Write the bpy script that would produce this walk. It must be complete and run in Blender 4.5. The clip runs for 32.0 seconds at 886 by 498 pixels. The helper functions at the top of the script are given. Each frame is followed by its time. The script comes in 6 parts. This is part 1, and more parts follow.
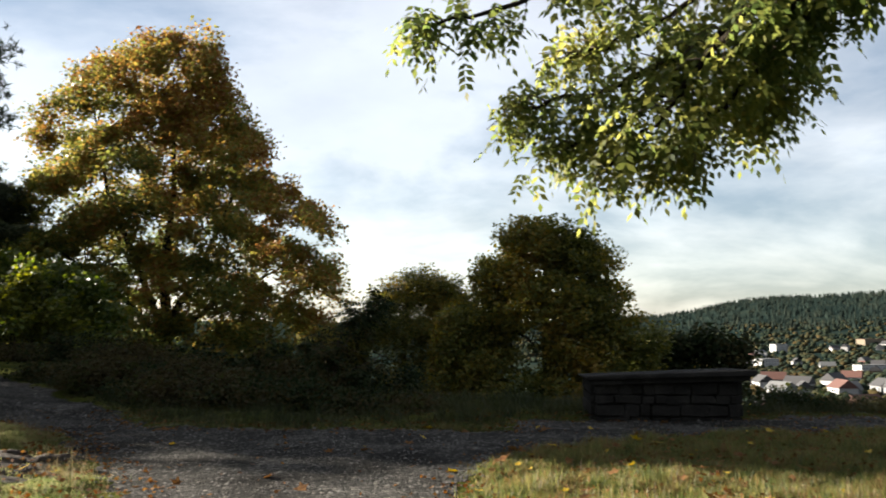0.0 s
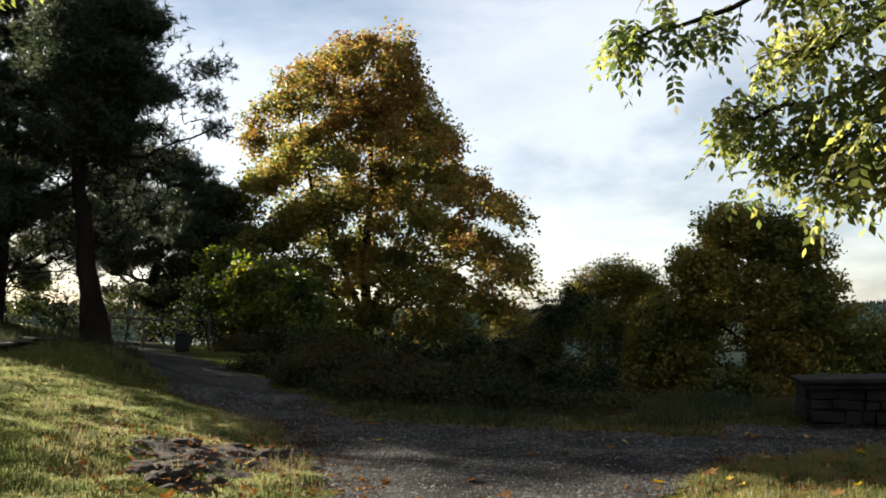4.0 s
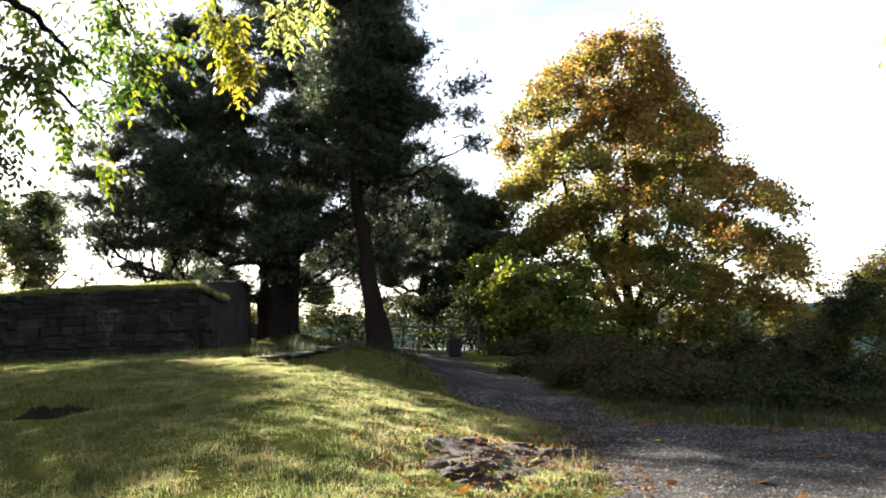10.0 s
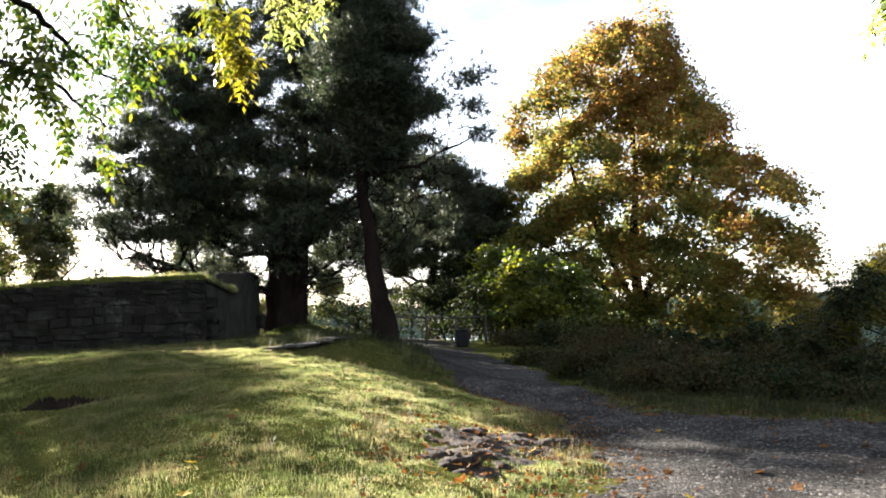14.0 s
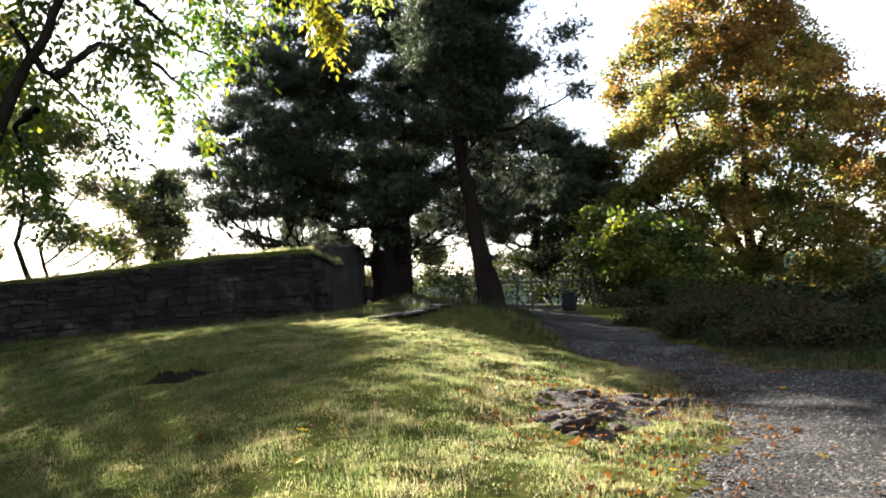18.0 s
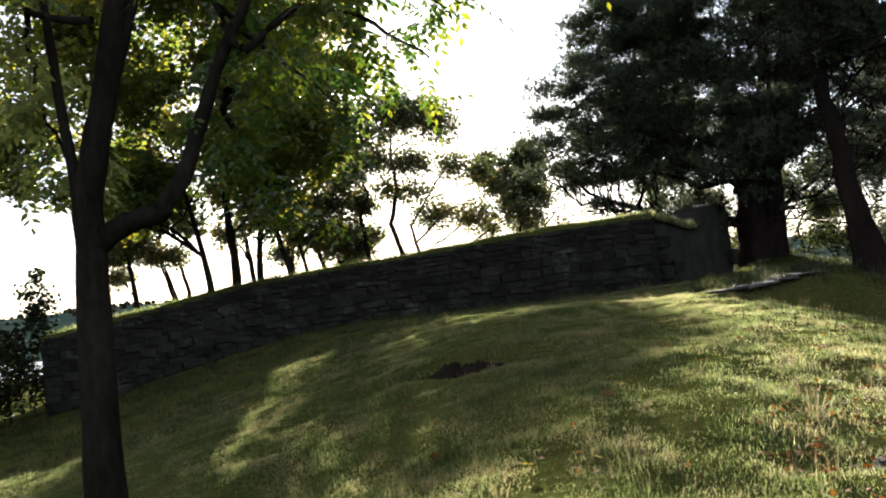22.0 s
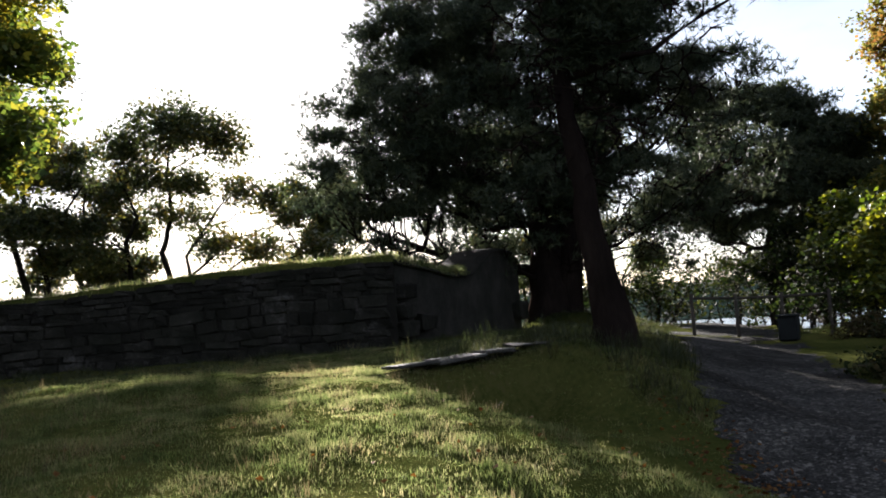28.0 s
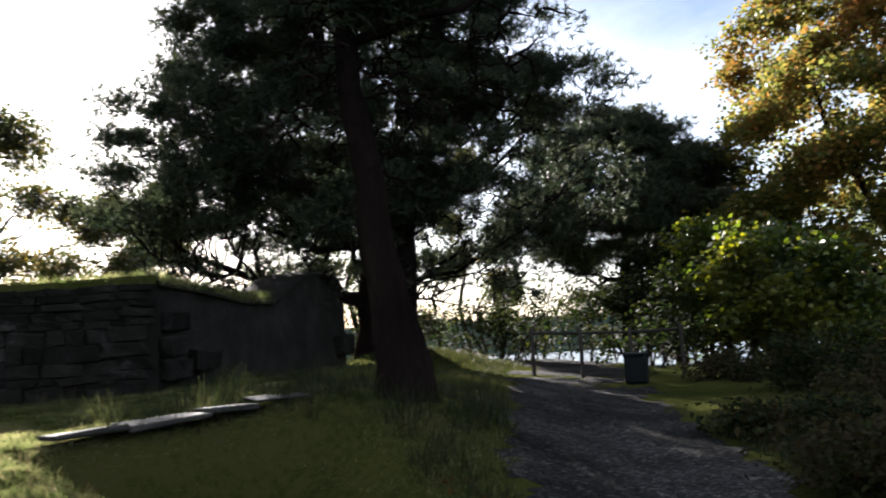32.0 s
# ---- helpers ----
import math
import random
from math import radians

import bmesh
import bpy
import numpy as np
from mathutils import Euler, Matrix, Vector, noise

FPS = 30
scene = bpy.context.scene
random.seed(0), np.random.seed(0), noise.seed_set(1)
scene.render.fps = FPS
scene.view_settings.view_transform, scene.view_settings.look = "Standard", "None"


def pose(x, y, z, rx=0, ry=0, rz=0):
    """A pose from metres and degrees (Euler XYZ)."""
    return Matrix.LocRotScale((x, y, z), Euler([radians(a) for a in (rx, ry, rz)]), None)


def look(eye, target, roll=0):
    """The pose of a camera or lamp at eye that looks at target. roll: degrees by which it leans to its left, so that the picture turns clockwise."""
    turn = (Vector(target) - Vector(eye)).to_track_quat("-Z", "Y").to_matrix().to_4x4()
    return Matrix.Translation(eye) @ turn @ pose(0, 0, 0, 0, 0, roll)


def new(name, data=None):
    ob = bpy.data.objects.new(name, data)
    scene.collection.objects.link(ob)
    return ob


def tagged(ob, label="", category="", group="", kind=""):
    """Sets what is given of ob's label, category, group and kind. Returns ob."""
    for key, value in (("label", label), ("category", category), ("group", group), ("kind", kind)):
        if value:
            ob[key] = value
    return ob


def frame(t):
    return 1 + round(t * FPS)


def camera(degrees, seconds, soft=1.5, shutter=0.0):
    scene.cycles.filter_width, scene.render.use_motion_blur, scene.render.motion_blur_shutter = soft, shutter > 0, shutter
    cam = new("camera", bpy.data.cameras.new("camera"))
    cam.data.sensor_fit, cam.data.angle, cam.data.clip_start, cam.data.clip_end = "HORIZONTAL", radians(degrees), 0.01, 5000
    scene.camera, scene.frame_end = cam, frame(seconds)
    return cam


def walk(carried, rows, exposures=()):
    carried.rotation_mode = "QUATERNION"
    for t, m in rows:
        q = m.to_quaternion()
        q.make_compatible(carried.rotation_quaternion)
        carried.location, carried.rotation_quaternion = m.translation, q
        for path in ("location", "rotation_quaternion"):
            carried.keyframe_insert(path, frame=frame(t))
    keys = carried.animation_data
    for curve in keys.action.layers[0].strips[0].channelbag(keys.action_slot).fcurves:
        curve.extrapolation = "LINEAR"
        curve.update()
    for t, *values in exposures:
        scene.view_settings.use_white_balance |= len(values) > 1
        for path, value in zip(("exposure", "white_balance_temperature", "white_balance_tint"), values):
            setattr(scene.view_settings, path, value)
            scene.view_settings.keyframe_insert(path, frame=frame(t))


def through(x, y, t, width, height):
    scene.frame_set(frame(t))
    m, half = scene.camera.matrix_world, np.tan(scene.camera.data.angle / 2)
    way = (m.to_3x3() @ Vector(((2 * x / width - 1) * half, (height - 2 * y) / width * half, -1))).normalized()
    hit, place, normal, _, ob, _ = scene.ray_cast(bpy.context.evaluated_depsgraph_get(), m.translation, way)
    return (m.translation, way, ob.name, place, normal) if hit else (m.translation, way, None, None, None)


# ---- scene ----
# seconds, x, y, z, then tilt, roll and yaw in degrees
PATH = [
    (0.0, 0.097, 0.021, 1.386, 95.51, 0.00, 0.00),
    (0.5, 0.042, 0.016, 1.484, 95.10, -0.62, 4.00),
    (1.0, -0.004, 0.027, 1.550, 94.89, 0.55, 9.17),
    (1.5, -0.027, 0.060, 1.567, 95.60, 0.59, 10.23),
    (2.0, -0.042, 0.082, 1.574, 95.52, 0.44, 10.57),
    (2.5, -0.034, 0.116, 1.581, 95.56, -0.21, 10.57),
    (3.0, -0.022, 0.145, 1.588, 95.09, -0.18, 11.60),
    (3.5, -0.018, 0.125, 1.583, 94.50, -0.28, 12.90),
    (5.5, 0.132, -0.221, 1.551, 95.32, 0.35, 12.08),
    (6.0, 0.053, -0.191, 1.580, 94.72, 0.91, 21.41),
    (6.5, -0.053, -0.169, 1.547, 94.29, 2.13, 28.32),
    (7.0, -0.079, -0.166, 1.554, 93.39, 1.79, 28.94),
    (7.5, -0.039, -0.157, 1.573, 93.68, 1.42, 27.05),
    (8.0, -0.026, -0.153, 1.562, 94.20, 1.27, 25.99),
    (8.5, -0.046, -0.153, 1.565, 94.20, 1.07, 28.01),
    (9.0, -0.050, -0.163, 1.572, 94.34, 1.77, 28.83),
    (9.5, -0.063, -0.175, 1.577, 94.57, 2.13, 29.02),
    (10.0, -0.052, -0.181, 1.566, 95.03, 1.82, 30.06),
    (10.5, -0.028, -0.163, 1.568, 94.83, 1.78, 29.47),
    (11.0, -0.020, -0.166, 1.568, 94.74, 2.15, 29.33),
    (11.5, 0.013, -0.159, 1.563, 94.32, 2.93, 31.65),
    (12.0, 0.036, -0.208, 1.581, 94.12, 3.57, 33.77),
    (12.5, 0.072, -0.256, 1.579, 94.31, 2.14, 34.58),
    (13.0, 0.077, -0.245, 1.575, 94.58, 2.46, 34.19),
    (13.5, 0.082, -0.196, 1.567, 94.40, 2.45, 33.03),
    (14.0, 0.083, -0.151, 1.575, 94.39, 1.95, 30.84),
    (14.5, 0.058, -0.191, 1.566, 94.71, 3.04, 33.92),
    (15.0, 0.016, -0.203, 1.555, 94.42, 3.13, 35.75),
    (15.5, 0.019, -0.256, 1.541, 93.78, 3.71, 40.89),
    (17.5, 0.042, -0.118, 1.557, 95.16, 4.19, 39.57),
    (18.0, -0.044, 0.039, 1.513, 92.63, 4.29, 37.89),
    (19.0, -0.257, 0.396, 1.631, 92.16, 2.32, 39.39),
    (20.0, -0.235, 0.756, 1.597, 93.98, 5.24, 50.75),
    (21.0, -0.463, 1.353, 1.611, 94.29, 2.41, 56.36),
    (21.5, -0.611, 1.744, 1.653, 91.94, 4.89, 55.79),
    (22.0, -0.670, 2.125, 1.603, 92.60, 6.45, 63.94),
    (23.0, -0.977, 3.074, 1.614, 92.03, 1.33, 55.54),
    (24.0, -1.508, 3.669, 1.560, 95.99, 5.73, 50.90),
    (24.5, -1.688, 4.030, 1.499, 95.97, 5.82, 52.79),
    (25.0, -1.731, 4.425, 1.589, 92.64, 6.47, 51.37),
    (26.0, -1.885, 5.263, 1.579, 94.79, 7.77, 55.07),
    (26.5, -1.958, 5.716, 1.617, 94.02, 2.57, 51.11),
    (28.5, -2.657, 7.027, 1.649, 94.39, 4.54, 55.77),
    (29.0, -2.774, 7.406, 1.701, 96.61, 5.68, 51.47),
    (29.5, -2.919, 7.742, 1.647, 96.70, 4.11, 47.99),
    (30.0, -3.076, 8.096, 1.746, 92.22, 3.10, 49.33),
    (31.0, -3.548, 8.727, 1.736, 94.58, 4.35, 51.96),
    (32.0, -4.024, 9.374, 1.638, 95.71, 3.66, 46.49),
]
EXPOSURES = [(0.0, 2.8, 6500, 12), (5.5, 2.75, 6500, 12), (6.0, 2.85, 6450, 12), (7.0, 3.66, 6250, 15), (13.0, 3.76, 6200, 16), (19.0, 3.75, 6100, 14), (20.5, 3.65, 6100, 13), (22.0, 3.35, 6050, 14), (23.5, 3.0, 6200, 15), (26.5, 2.9, 6000, 16), (28.5, 2.8, 5900, 17), (32.0, 3.02, 5900, 17)]
cam = camera(55.0, 32.0, soft=1.8, shutter=0.4)
walk(cam, [(r[0], pose(*r[1:])) for r in PATH], EXPOSURES)

# ---------------------------------------------------------------- daylight
SUN_AZ, SUN_EL = radians(67.9), radians(17.8)      # azimuth counted from +y towards -x
TO_SUN = Vector((-math.sin(SUN_AZ) * math.cos(SUN_EL), math.cos(SUN_AZ) * math.cos(SUN_EL), math.sin(SUN_EL)))
sun_data = bpy.data.lights.new("sun", "SUN")
sun_data.energy, sun_data.angle, sun_data.color = 5.0, radians(0.55), (1.0, 0.91, 0.76)
sun = new("sun", sun_data)
sun.matrix_world = look(TO_SUN * 300, (0, 0, 0))


def build_world():
    w = bpy.data.worlds.new("autumn_sky")
    w.use_nodes = True
    n, l = w.node_tree.nodes, w.node_tree.links
    n.clear()
    sky = n.new("ShaderNodeTexSky")
    sky.sky_type, sky.sun_disc = "NISHITA", False
    sky.sun_elevation, sky.sun_rotation = SUN_EL, -SUN_AZ
    sky.air_density, sky.dust_density = 1.0, 0.6
    co = n.new("ShaderNodeTexCoord")
    # clouds lie on a flat layer: divide by the height of the direction
    sep = n.new("ShaderNodeSeparateXYZ")
    l.new(co.outputs["Generated"], sep.inputs[0])
    h = n.new("ShaderNodeMath"); h.operation = "ADD"; h.inputs[1].default_value = 0.34
    l.new(sep.outputs[2], h.inputs[0])
    hm = n.new("ShaderNodeMath"); hm.operation = "MAXIMUM"; hm.inputs[1].default_value = 0.05
    l.new(h.outputs[0], hm.inputs[0])
    div = n.new("ShaderNodeVectorMath"); div.operation = "DIVIDE"
    comb = n.new("ShaderNodeCombineXYZ")
    for i in range(3):
        l.new(hm.outputs[0], comb.inputs[i])
    l.new(co.outputs["Generated"], div.inputs[0]); l.new(comb.outputs[0], div.inputs[1])
    mapn = n.new("ShaderNodeMapping"); mapn.inputs["Scale"].default_value = (1.2, 1.5, 1.2)
    mapn.inputs["Location"].default_value = (3.1, 0.4, 0.0)
    l.new(div.outputs[0], mapn.inputs[0])
    noi = n.new("ShaderNodeTexNoise")
    noi.inputs["Scale"].default_value, noi.inputs["Detail"].default_value = 1.15, 9.0
    noi.inputs["Roughness"].default_value, noi.inputs["Distortion"].default_value = 0.56, 0.25
    l.new(mapn.outputs[0], noi.inputs["Vector"])
    ramp = n.new("ShaderNodeValToRGB")
    ramp.color_ramp.elements[0].position, ramp.color_ramp.elements[1].position = 0.35, 0.53
    l.new(noi.outputs["Fac"], ramp.inputs[0])
    # thin and thick parts of the clouds
    noi2 = n.new("ShaderNodeTexNoise")
    noi2.inputs["Scale"].default_value, noi2.inputs["Detail"].default_value = 2.6, 6.0
    l.new(mapn.outputs[0], noi2.inputs["Vector"])
    shade = n.new("ShaderNodeMapRange")
    shade.inputs["From Min"].default_value, shade.inputs["From Max"].default_value = 0.3, 0.7
    shade.inputs["To Min"].default_value, shade.inputs["To Max"].default_value = 0.90, 1.10
    l.new(noi2.outputs["Fac"], shade.inputs["Value"])
    glow = n.new("ShaderNodeMix"); glow.data_type = "RGBA"; glow.blend_type = "ADD"
    glow.inputs["Factor"].default_value = 0.9
    glow.inputs[7].default_value = (7.6, 7.6, 7.5, 1)
    l.new(sky.outputs[0], glow.inputs[6])
    mul = n.new("ShaderNodeVectorMath"); mul.operation = "SCALE"
    l.new(glow.outputs[2], mul.inputs[0]); l.new(shade.outputs[0], mul.inputs["Scale"])
    mix = n.new("ShaderNodeMix"); mix.data_type = "RGBA"
    l.new(ramp.outputs[0], mix.inputs["Factor"])
    veil = n.new("ShaderNodeMix"); veil.data_type = "RGBA"; veil.blend_type = "ADD"
    veil.inputs["Factor"].default_value = 1.0
    veil.inputs[7].default_value = (2.2, 2.6, 3.1, 1)
    l.new(sky.outputs[0], veil.inputs[6])
    l.new(veil.outputs[2], mix.inputs[6]); l.new(mul.outputs[0], mix.inputs[7])
    bg = n.new("ShaderNodeBackground"); bg.inputs["Strength"].default_value = 0.05
    dim = n.new("ShaderNodeVectorMath"); dim.operation = "SCALE"; dim.inputs["Scale"].default_value = 0.27
    l.new(mix.outputs[2], dim.inputs[0])
    l.new(dim.outputs[0], bg.inputs["Color"])
    out = n.new("ShaderNodeOutputWorld")
    l.new(bg.outputs[0], out.inputs["Surface"])
    scene.world = w


build_world()

# ---------------------------------------------------------------- materials


def nodes_of(name):
    m = bpy.data.materials.new(name)
    m.use_nodes = True
    n, l = m.node_tree.nodes, m.node_tree.links
    return m, n, l, n["Principled BSDF"]


def ramp_node(n, stops):
    r = n.new("ShaderNodeValToRGB")
    e = r.color_ramp.elements
    while len(e) < len(stops):
        e.new(0.5)
    for el, (p, c) in zip(e, stops):
        el.position, el.color = p, (*c, 1)
    return r


def noise_node(n, l, vec, scale, detail=6.0, rough=0.6):
    t = n.new("ShaderNodeTexNoise")
    t.inputs["Scale"].default_value, t.inputs["Detail"].default_value, t.inputs["Roughness"].default_value = scale, detail, rough
    if vec is not None:
        l.new(vec, t.inputs["Vector"])
    return t


def mix_node(n, l, fac, a, b, mode="MIX"):
    m = n.new("ShaderNodeMix")
    m.data_type, m.blend_type = "RGBA", mode
    for sock, v in ((m.inputs["Factor"], fac), (m.inputs[6], a), (m.inputs[7], b)):
        if hasattr(v, "is_output"):
            l.new(v, sock)
        elif isinstance(v, tuple):
            sock.default_value = (*v, 1)
        else:
            sock.default_value = v
    return m.outputs[2]


def surface(name, stops, scale, fine=8.0, rough=0.9, bump=0.3, bump_scale=None, vary=0.25, metallic=0.0, spec=0.3, stretch=(1, 1, 1)):
    """A weathered surface: broad blotches from the ramp, fine grain, a shift from piece to piece, and relief."""
    m, n, l, b = nodes_of(name)
    co = n.new("ShaderNodeTexCoord")
    mp = n.new("ShaderNodeMapping")
    mp.inputs["Scale"].default_value = stretch
    geo = n.new("ShaderNodeNewGeometry")
    l.new(geo.outputs["Position"], mp.inputs[0])
    broad = noise_node(n, l, mp.outputs[0], scale)
    grain = noise_node(n, l, mp.outputs[0], scale * fine, 4.0, 0.7)
    r = ramp_node(n, stops)
    add = n.new("ShaderNodeMath"); add.operation = "MULTIPLY_ADD"
    add.inputs[1].default_value = 0.35
    l.new(grain.outputs["Fac"], add.inputs[0])
    sc = n.new("ShaderNodeMath"); sc.operation = "MULTIPLY"; sc.inputs[1].default_value = 0.68
    l.new(broad.outputs["Fac"], sc.inputs[0])
    l.new(sc.outputs[0], add.inputs[2])
    l.new(add.outputs[0], r.inputs[0])
    info = n.new("ShaderNodeObjectInfo")
    mr = n.new("ShaderNodeMapRange")
    mr.inputs["To Min"].default_value, mr.inputs["To Max"].default_value = 1 - vary, 1 + vary
    l.new(info.outputs["Random"], mr.inputs["Value"])
    vm = n.new("ShaderNodeVectorMath"); vm.operation = "SCALE"
    l.new(r.outputs[0], vm.inputs[0]); l.new(mr.outputs[0], vm.inputs["Scale"])
    l.new(vm.outputs[0], b.inputs["Base Color"])
    b.inputs["Roughness"].default_value, b.inputs["Metallic"].default_value = rough, metallic
    b.inputs["Specular IOR Level"].default_value = spec
    bp = n.new("ShaderNodeBump")
    bp.inputs["Strength"].default_value, bp.inputs["Distance"].default_value = bump, 0.03
    hn = noise_node(n, l, mp.outputs[0], bump_scale or scale * fine * 0.6, 8.0, 0.65)
    l.new(hn.outputs["Fac"], bp.inputs["Height"])
    l.new(bp.outputs[0], b.inputs["Normal"])
    return m


def foliage(name, stops, through=0.45, patch=0.5, rough=0.5, high=None, spec=0.35, sat=1.15):
    """Leaves: a colour from leaf to leaf and from patch to patch; light shines through the blade.
    high: (low z, high z, shift) moves the ramp with the height in the tree."""
    m, n, l, b = nodes_of(name)
    geo = n.new("ShaderNodeNewGeometry")
    broad = noise_node(n, l, geo.outputs["Position"], patch, 3.0)
    add = n.new("ShaderNodeMath"); add.operation = "MULTIPLY_ADD"; add.inputs[1].default_value = 0.34
    l.new(geo.outputs["Random Per Island"], add.inputs[0]); l.new(broad.outputs["Fac"], add.inputs[2])
    sub = n.new("ShaderNodeMath"); sub.operation = "SUBTRACT"; sub.inputs[1].default_value = 0.17
    l.new(add.outputs[0], sub.inputs[0])
    fac = sub.outputs[0]
    if high:
        sep = n.new("ShaderNodeSeparateXYZ")
        l.new(geo.outputs["Position"], sep.inputs[0])
        mr = n.new("ShaderNodeMapRange")
        mr.inputs["From Min"].default_value, mr.inputs["From Max"].default_value = high[0], high[1]
        mr.inputs["To Min"].default_value, mr.inputs["To Max"].default_value = -high[2], high[2]
        l.new(sep.outputs[2], mr.inputs["Value"])
        a2 = n.new("ShaderNodeMath"); a2.operation = "ADD"
        l.new(fac, a2.inputs[0]); l.new(mr.outputs[0], a2.inputs[1])
        fac = a2.outputs[0]
        if len(high) > 3:
            mr = n.new("ShaderNodeMapRange")
            mr.inputs["From Min"].default_value, mr.inputs["From Max"].default_value = high[3], high[4]
            mr.inputs["To Min"].default_value, mr.inputs["To Max"].default_value = -high[5], high[5]
            l.new(sep.outputs[0], mr.inputs["Value"])
            a3 = n.new("ShaderNodeMath"); a3.operation = "ADD"
            l.new(fac, a3.inputs[0]); l.new(mr.outputs[0], a3.inputs[1])
            fac = a3.outputs[0]
    r = ramp_node(n, [(p, tuple(0.66 * v for v in c)) for p, c in stops])
    l.new(fac, r.inputs[0])
    l.new(r.outputs[0], b.inputs["Base Color"])
    b.inputs["Roughness"].default_value, b.inputs["Specular IOR Level"].default_value = rough, spec
    tr = n.new("ShaderNodeBsdfTranslucent")
    hs = n.new("ShaderNodeHueSaturation"); hs.inputs["Saturation"].default_value = sat; hs.inputs["Value"].default_value = 1.5
    l.new(r.outputs[0], hs.inputs["Color"]); l.new(hs.outputs[0], tr.inputs["Color"])
    mx = n.new("ShaderNodeMixShader"); mx.inputs[0].default_value = through
    l.new(b.outputs[0], mx.inputs[1]); l.new(tr.outputs[0], mx.inputs[2])
    l.new(mx.outputs[0], n["Material Output"].inputs["Surface"])
    return m


MAT = {}
MAT["maple"] = foliage("maple_leaf", [(0.27, (0.065, 0.092, 0.020)), (0.44, (0.165, 0.170, 0.032)), (0.55, (0.26, 0.20, 0.036)), (0.67, (0.27, 0.135, 0.028)), (0.82, (0.17, 0.070, 0.020))], 0.42, 0.3, high=(-1.0, 15.0, 0.10, -20.5, -4.5, 0.11), spec=0.15, sat=1.0)
# sapling and scrub leaves darkened to stand in for shade on the brow
MAT["sapling"] = foliage("shaded_sapling_leaf", [(0.3, (0.010, 0.017, 0.006)), (0.5, (0.020, 0.030, 0.009)), (0.7, (0.045, 0.048, 0.013))], 0.35, 0.5, rough=0.8, spec=0.08)
MAT["maple_low"] = foliage("green_maple_leaf", [(0.3, (0.045, 0.075, 0.014)), (0.5, (0.09, 0.12, 0.02)), (0.7, (0.20, 0.20, 0.03))], 0.4, 0.5)
MAT["ash"] = foliage("ash_leaf", [(0.3, (0.075, 0.11, 0.028)), (0.5, (0.16, 0.185, 0.042)), (0.68, (0.27, 0.26, 0.06)), (0.8, (0.38, 0.33, 0.10))], 0.65, 1.3, spec=0.2, sat=1.0)
MAT["yellow"] = foliage("yellow_leaf", [(0.3, (0.09, 0.11, 0.022)), (0.5, (0.17, 0.165, 0.028)), (0.7, (0.25, 0.205, 0.04))], 0.42, 1.0)
MAT["left"] = foliage("dark_green_leaf", [(0.3, (0.03, 0.06, 0.014)), (0.5, (0.06, 0.10, 0.02)), (0.72, (0.17, 0.18, 0.03))], 0.42, 0.9, spec=0.2)
MAT["linden"] = foliage("linden_leaf", [(0.3, (0.06, 0.095, 0.024)), (0.5, (0.125, 0.155, 0.036)), (0.66, (0.24, 0.22, 0.045)), (0.8, (0.34, 0.28, 0.055))], 0.5, 0.5, spec=0.2)
MAT["needle"] = foliage("pine_needle", [(0.3, (0.022, 0.034, 0.020)), (0.5, (0.046, 0.060, 0.032)), (0.7, (0.095, 0.105, 0.058))], 0.22, 0.8, rough=0.6, spec=0.15)
MAT["dusky"] = foliage("dusky_leaf", [(0.3, (0.062, 0.074, 0.018)), (0.5, (0.15, 0.15, 0.038)), (0.62, (0.24, 0.19, 0.042)), (0.76, (0.29, 0.18, 0.04))], 0.45, 0.5, rough=0.6, spec=0.15)
MAT["willow"] = foliage("willow_leaf", [(0.3, (0.04, 0.055, 0.02)), (0.5, (0.075, 0.09, 0.03)), (0.7, (0.15, 0.115, 0.03))], 0.35, 0.4)
# near-black leaves: shade from the taller trees is put into the colour
MAT["bush"] = foliage("shaded_bush_leaf", [(0.3, (0.012, 0.02, 0.008)), (0.55, (0.024, 0.036, 0.013)), (0.75, (0.055, 0.04, 0.015))], 0.25, 0.8, rough=0.8, spec=0.08)
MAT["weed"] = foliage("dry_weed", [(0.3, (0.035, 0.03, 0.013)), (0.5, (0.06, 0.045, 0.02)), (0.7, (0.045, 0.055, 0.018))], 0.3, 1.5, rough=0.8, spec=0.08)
MAT["grass"] = foliage("grass_blade", [(0.25, (0.028, 0.046, 0.009)), (0.42, (0.092, 0.118, 0.032)), (0.58, (0.185, 0.195, 0.070)), (0.70, (0.27, 0.24, 0.115)), (0.82, (0.20, 0.13, 0.06))], 0.55, 1.6, rough=0.6, spec=0.15, sat=1.0)
# darker copy of the grass, with the shade put into its colour
MAT["shade_grass"] = foliage("shade_toned_grass", [(0.25, (0.015, 0.024, 0.007)), (0.5, (0.030, 0.040, 0.011)), (0.75, (0.06, 0.054, 0.021))], 0.4, 0.9, rough=0.5, spec=0.2, sat=1.0)
MAT["verge"] = foliage("verge_grass", [(0.25, (0.036, 0.056, 0.013)), (0.42, (0.095, 0.115, 0.028)), (0.55, (0.17, 0.16, 0.046)), (0.66, (0.20, 0.13, 0.05)), (0.78, (0.11, 0.056, 0.026))], 0.5, 3.5, rough=0.5, spec=0.3, sat=1.0)
MAT["straw"] = foliage("dry_stalk", [(0.25, (0.09, 0.066, 0.03)), (0.5, (0.16, 0.125, 0.055)), (0.75, (0.24, 0.19, 0.10))], 0.4, 3.0, rough=0.6, spec=0.2, sat=1.0)
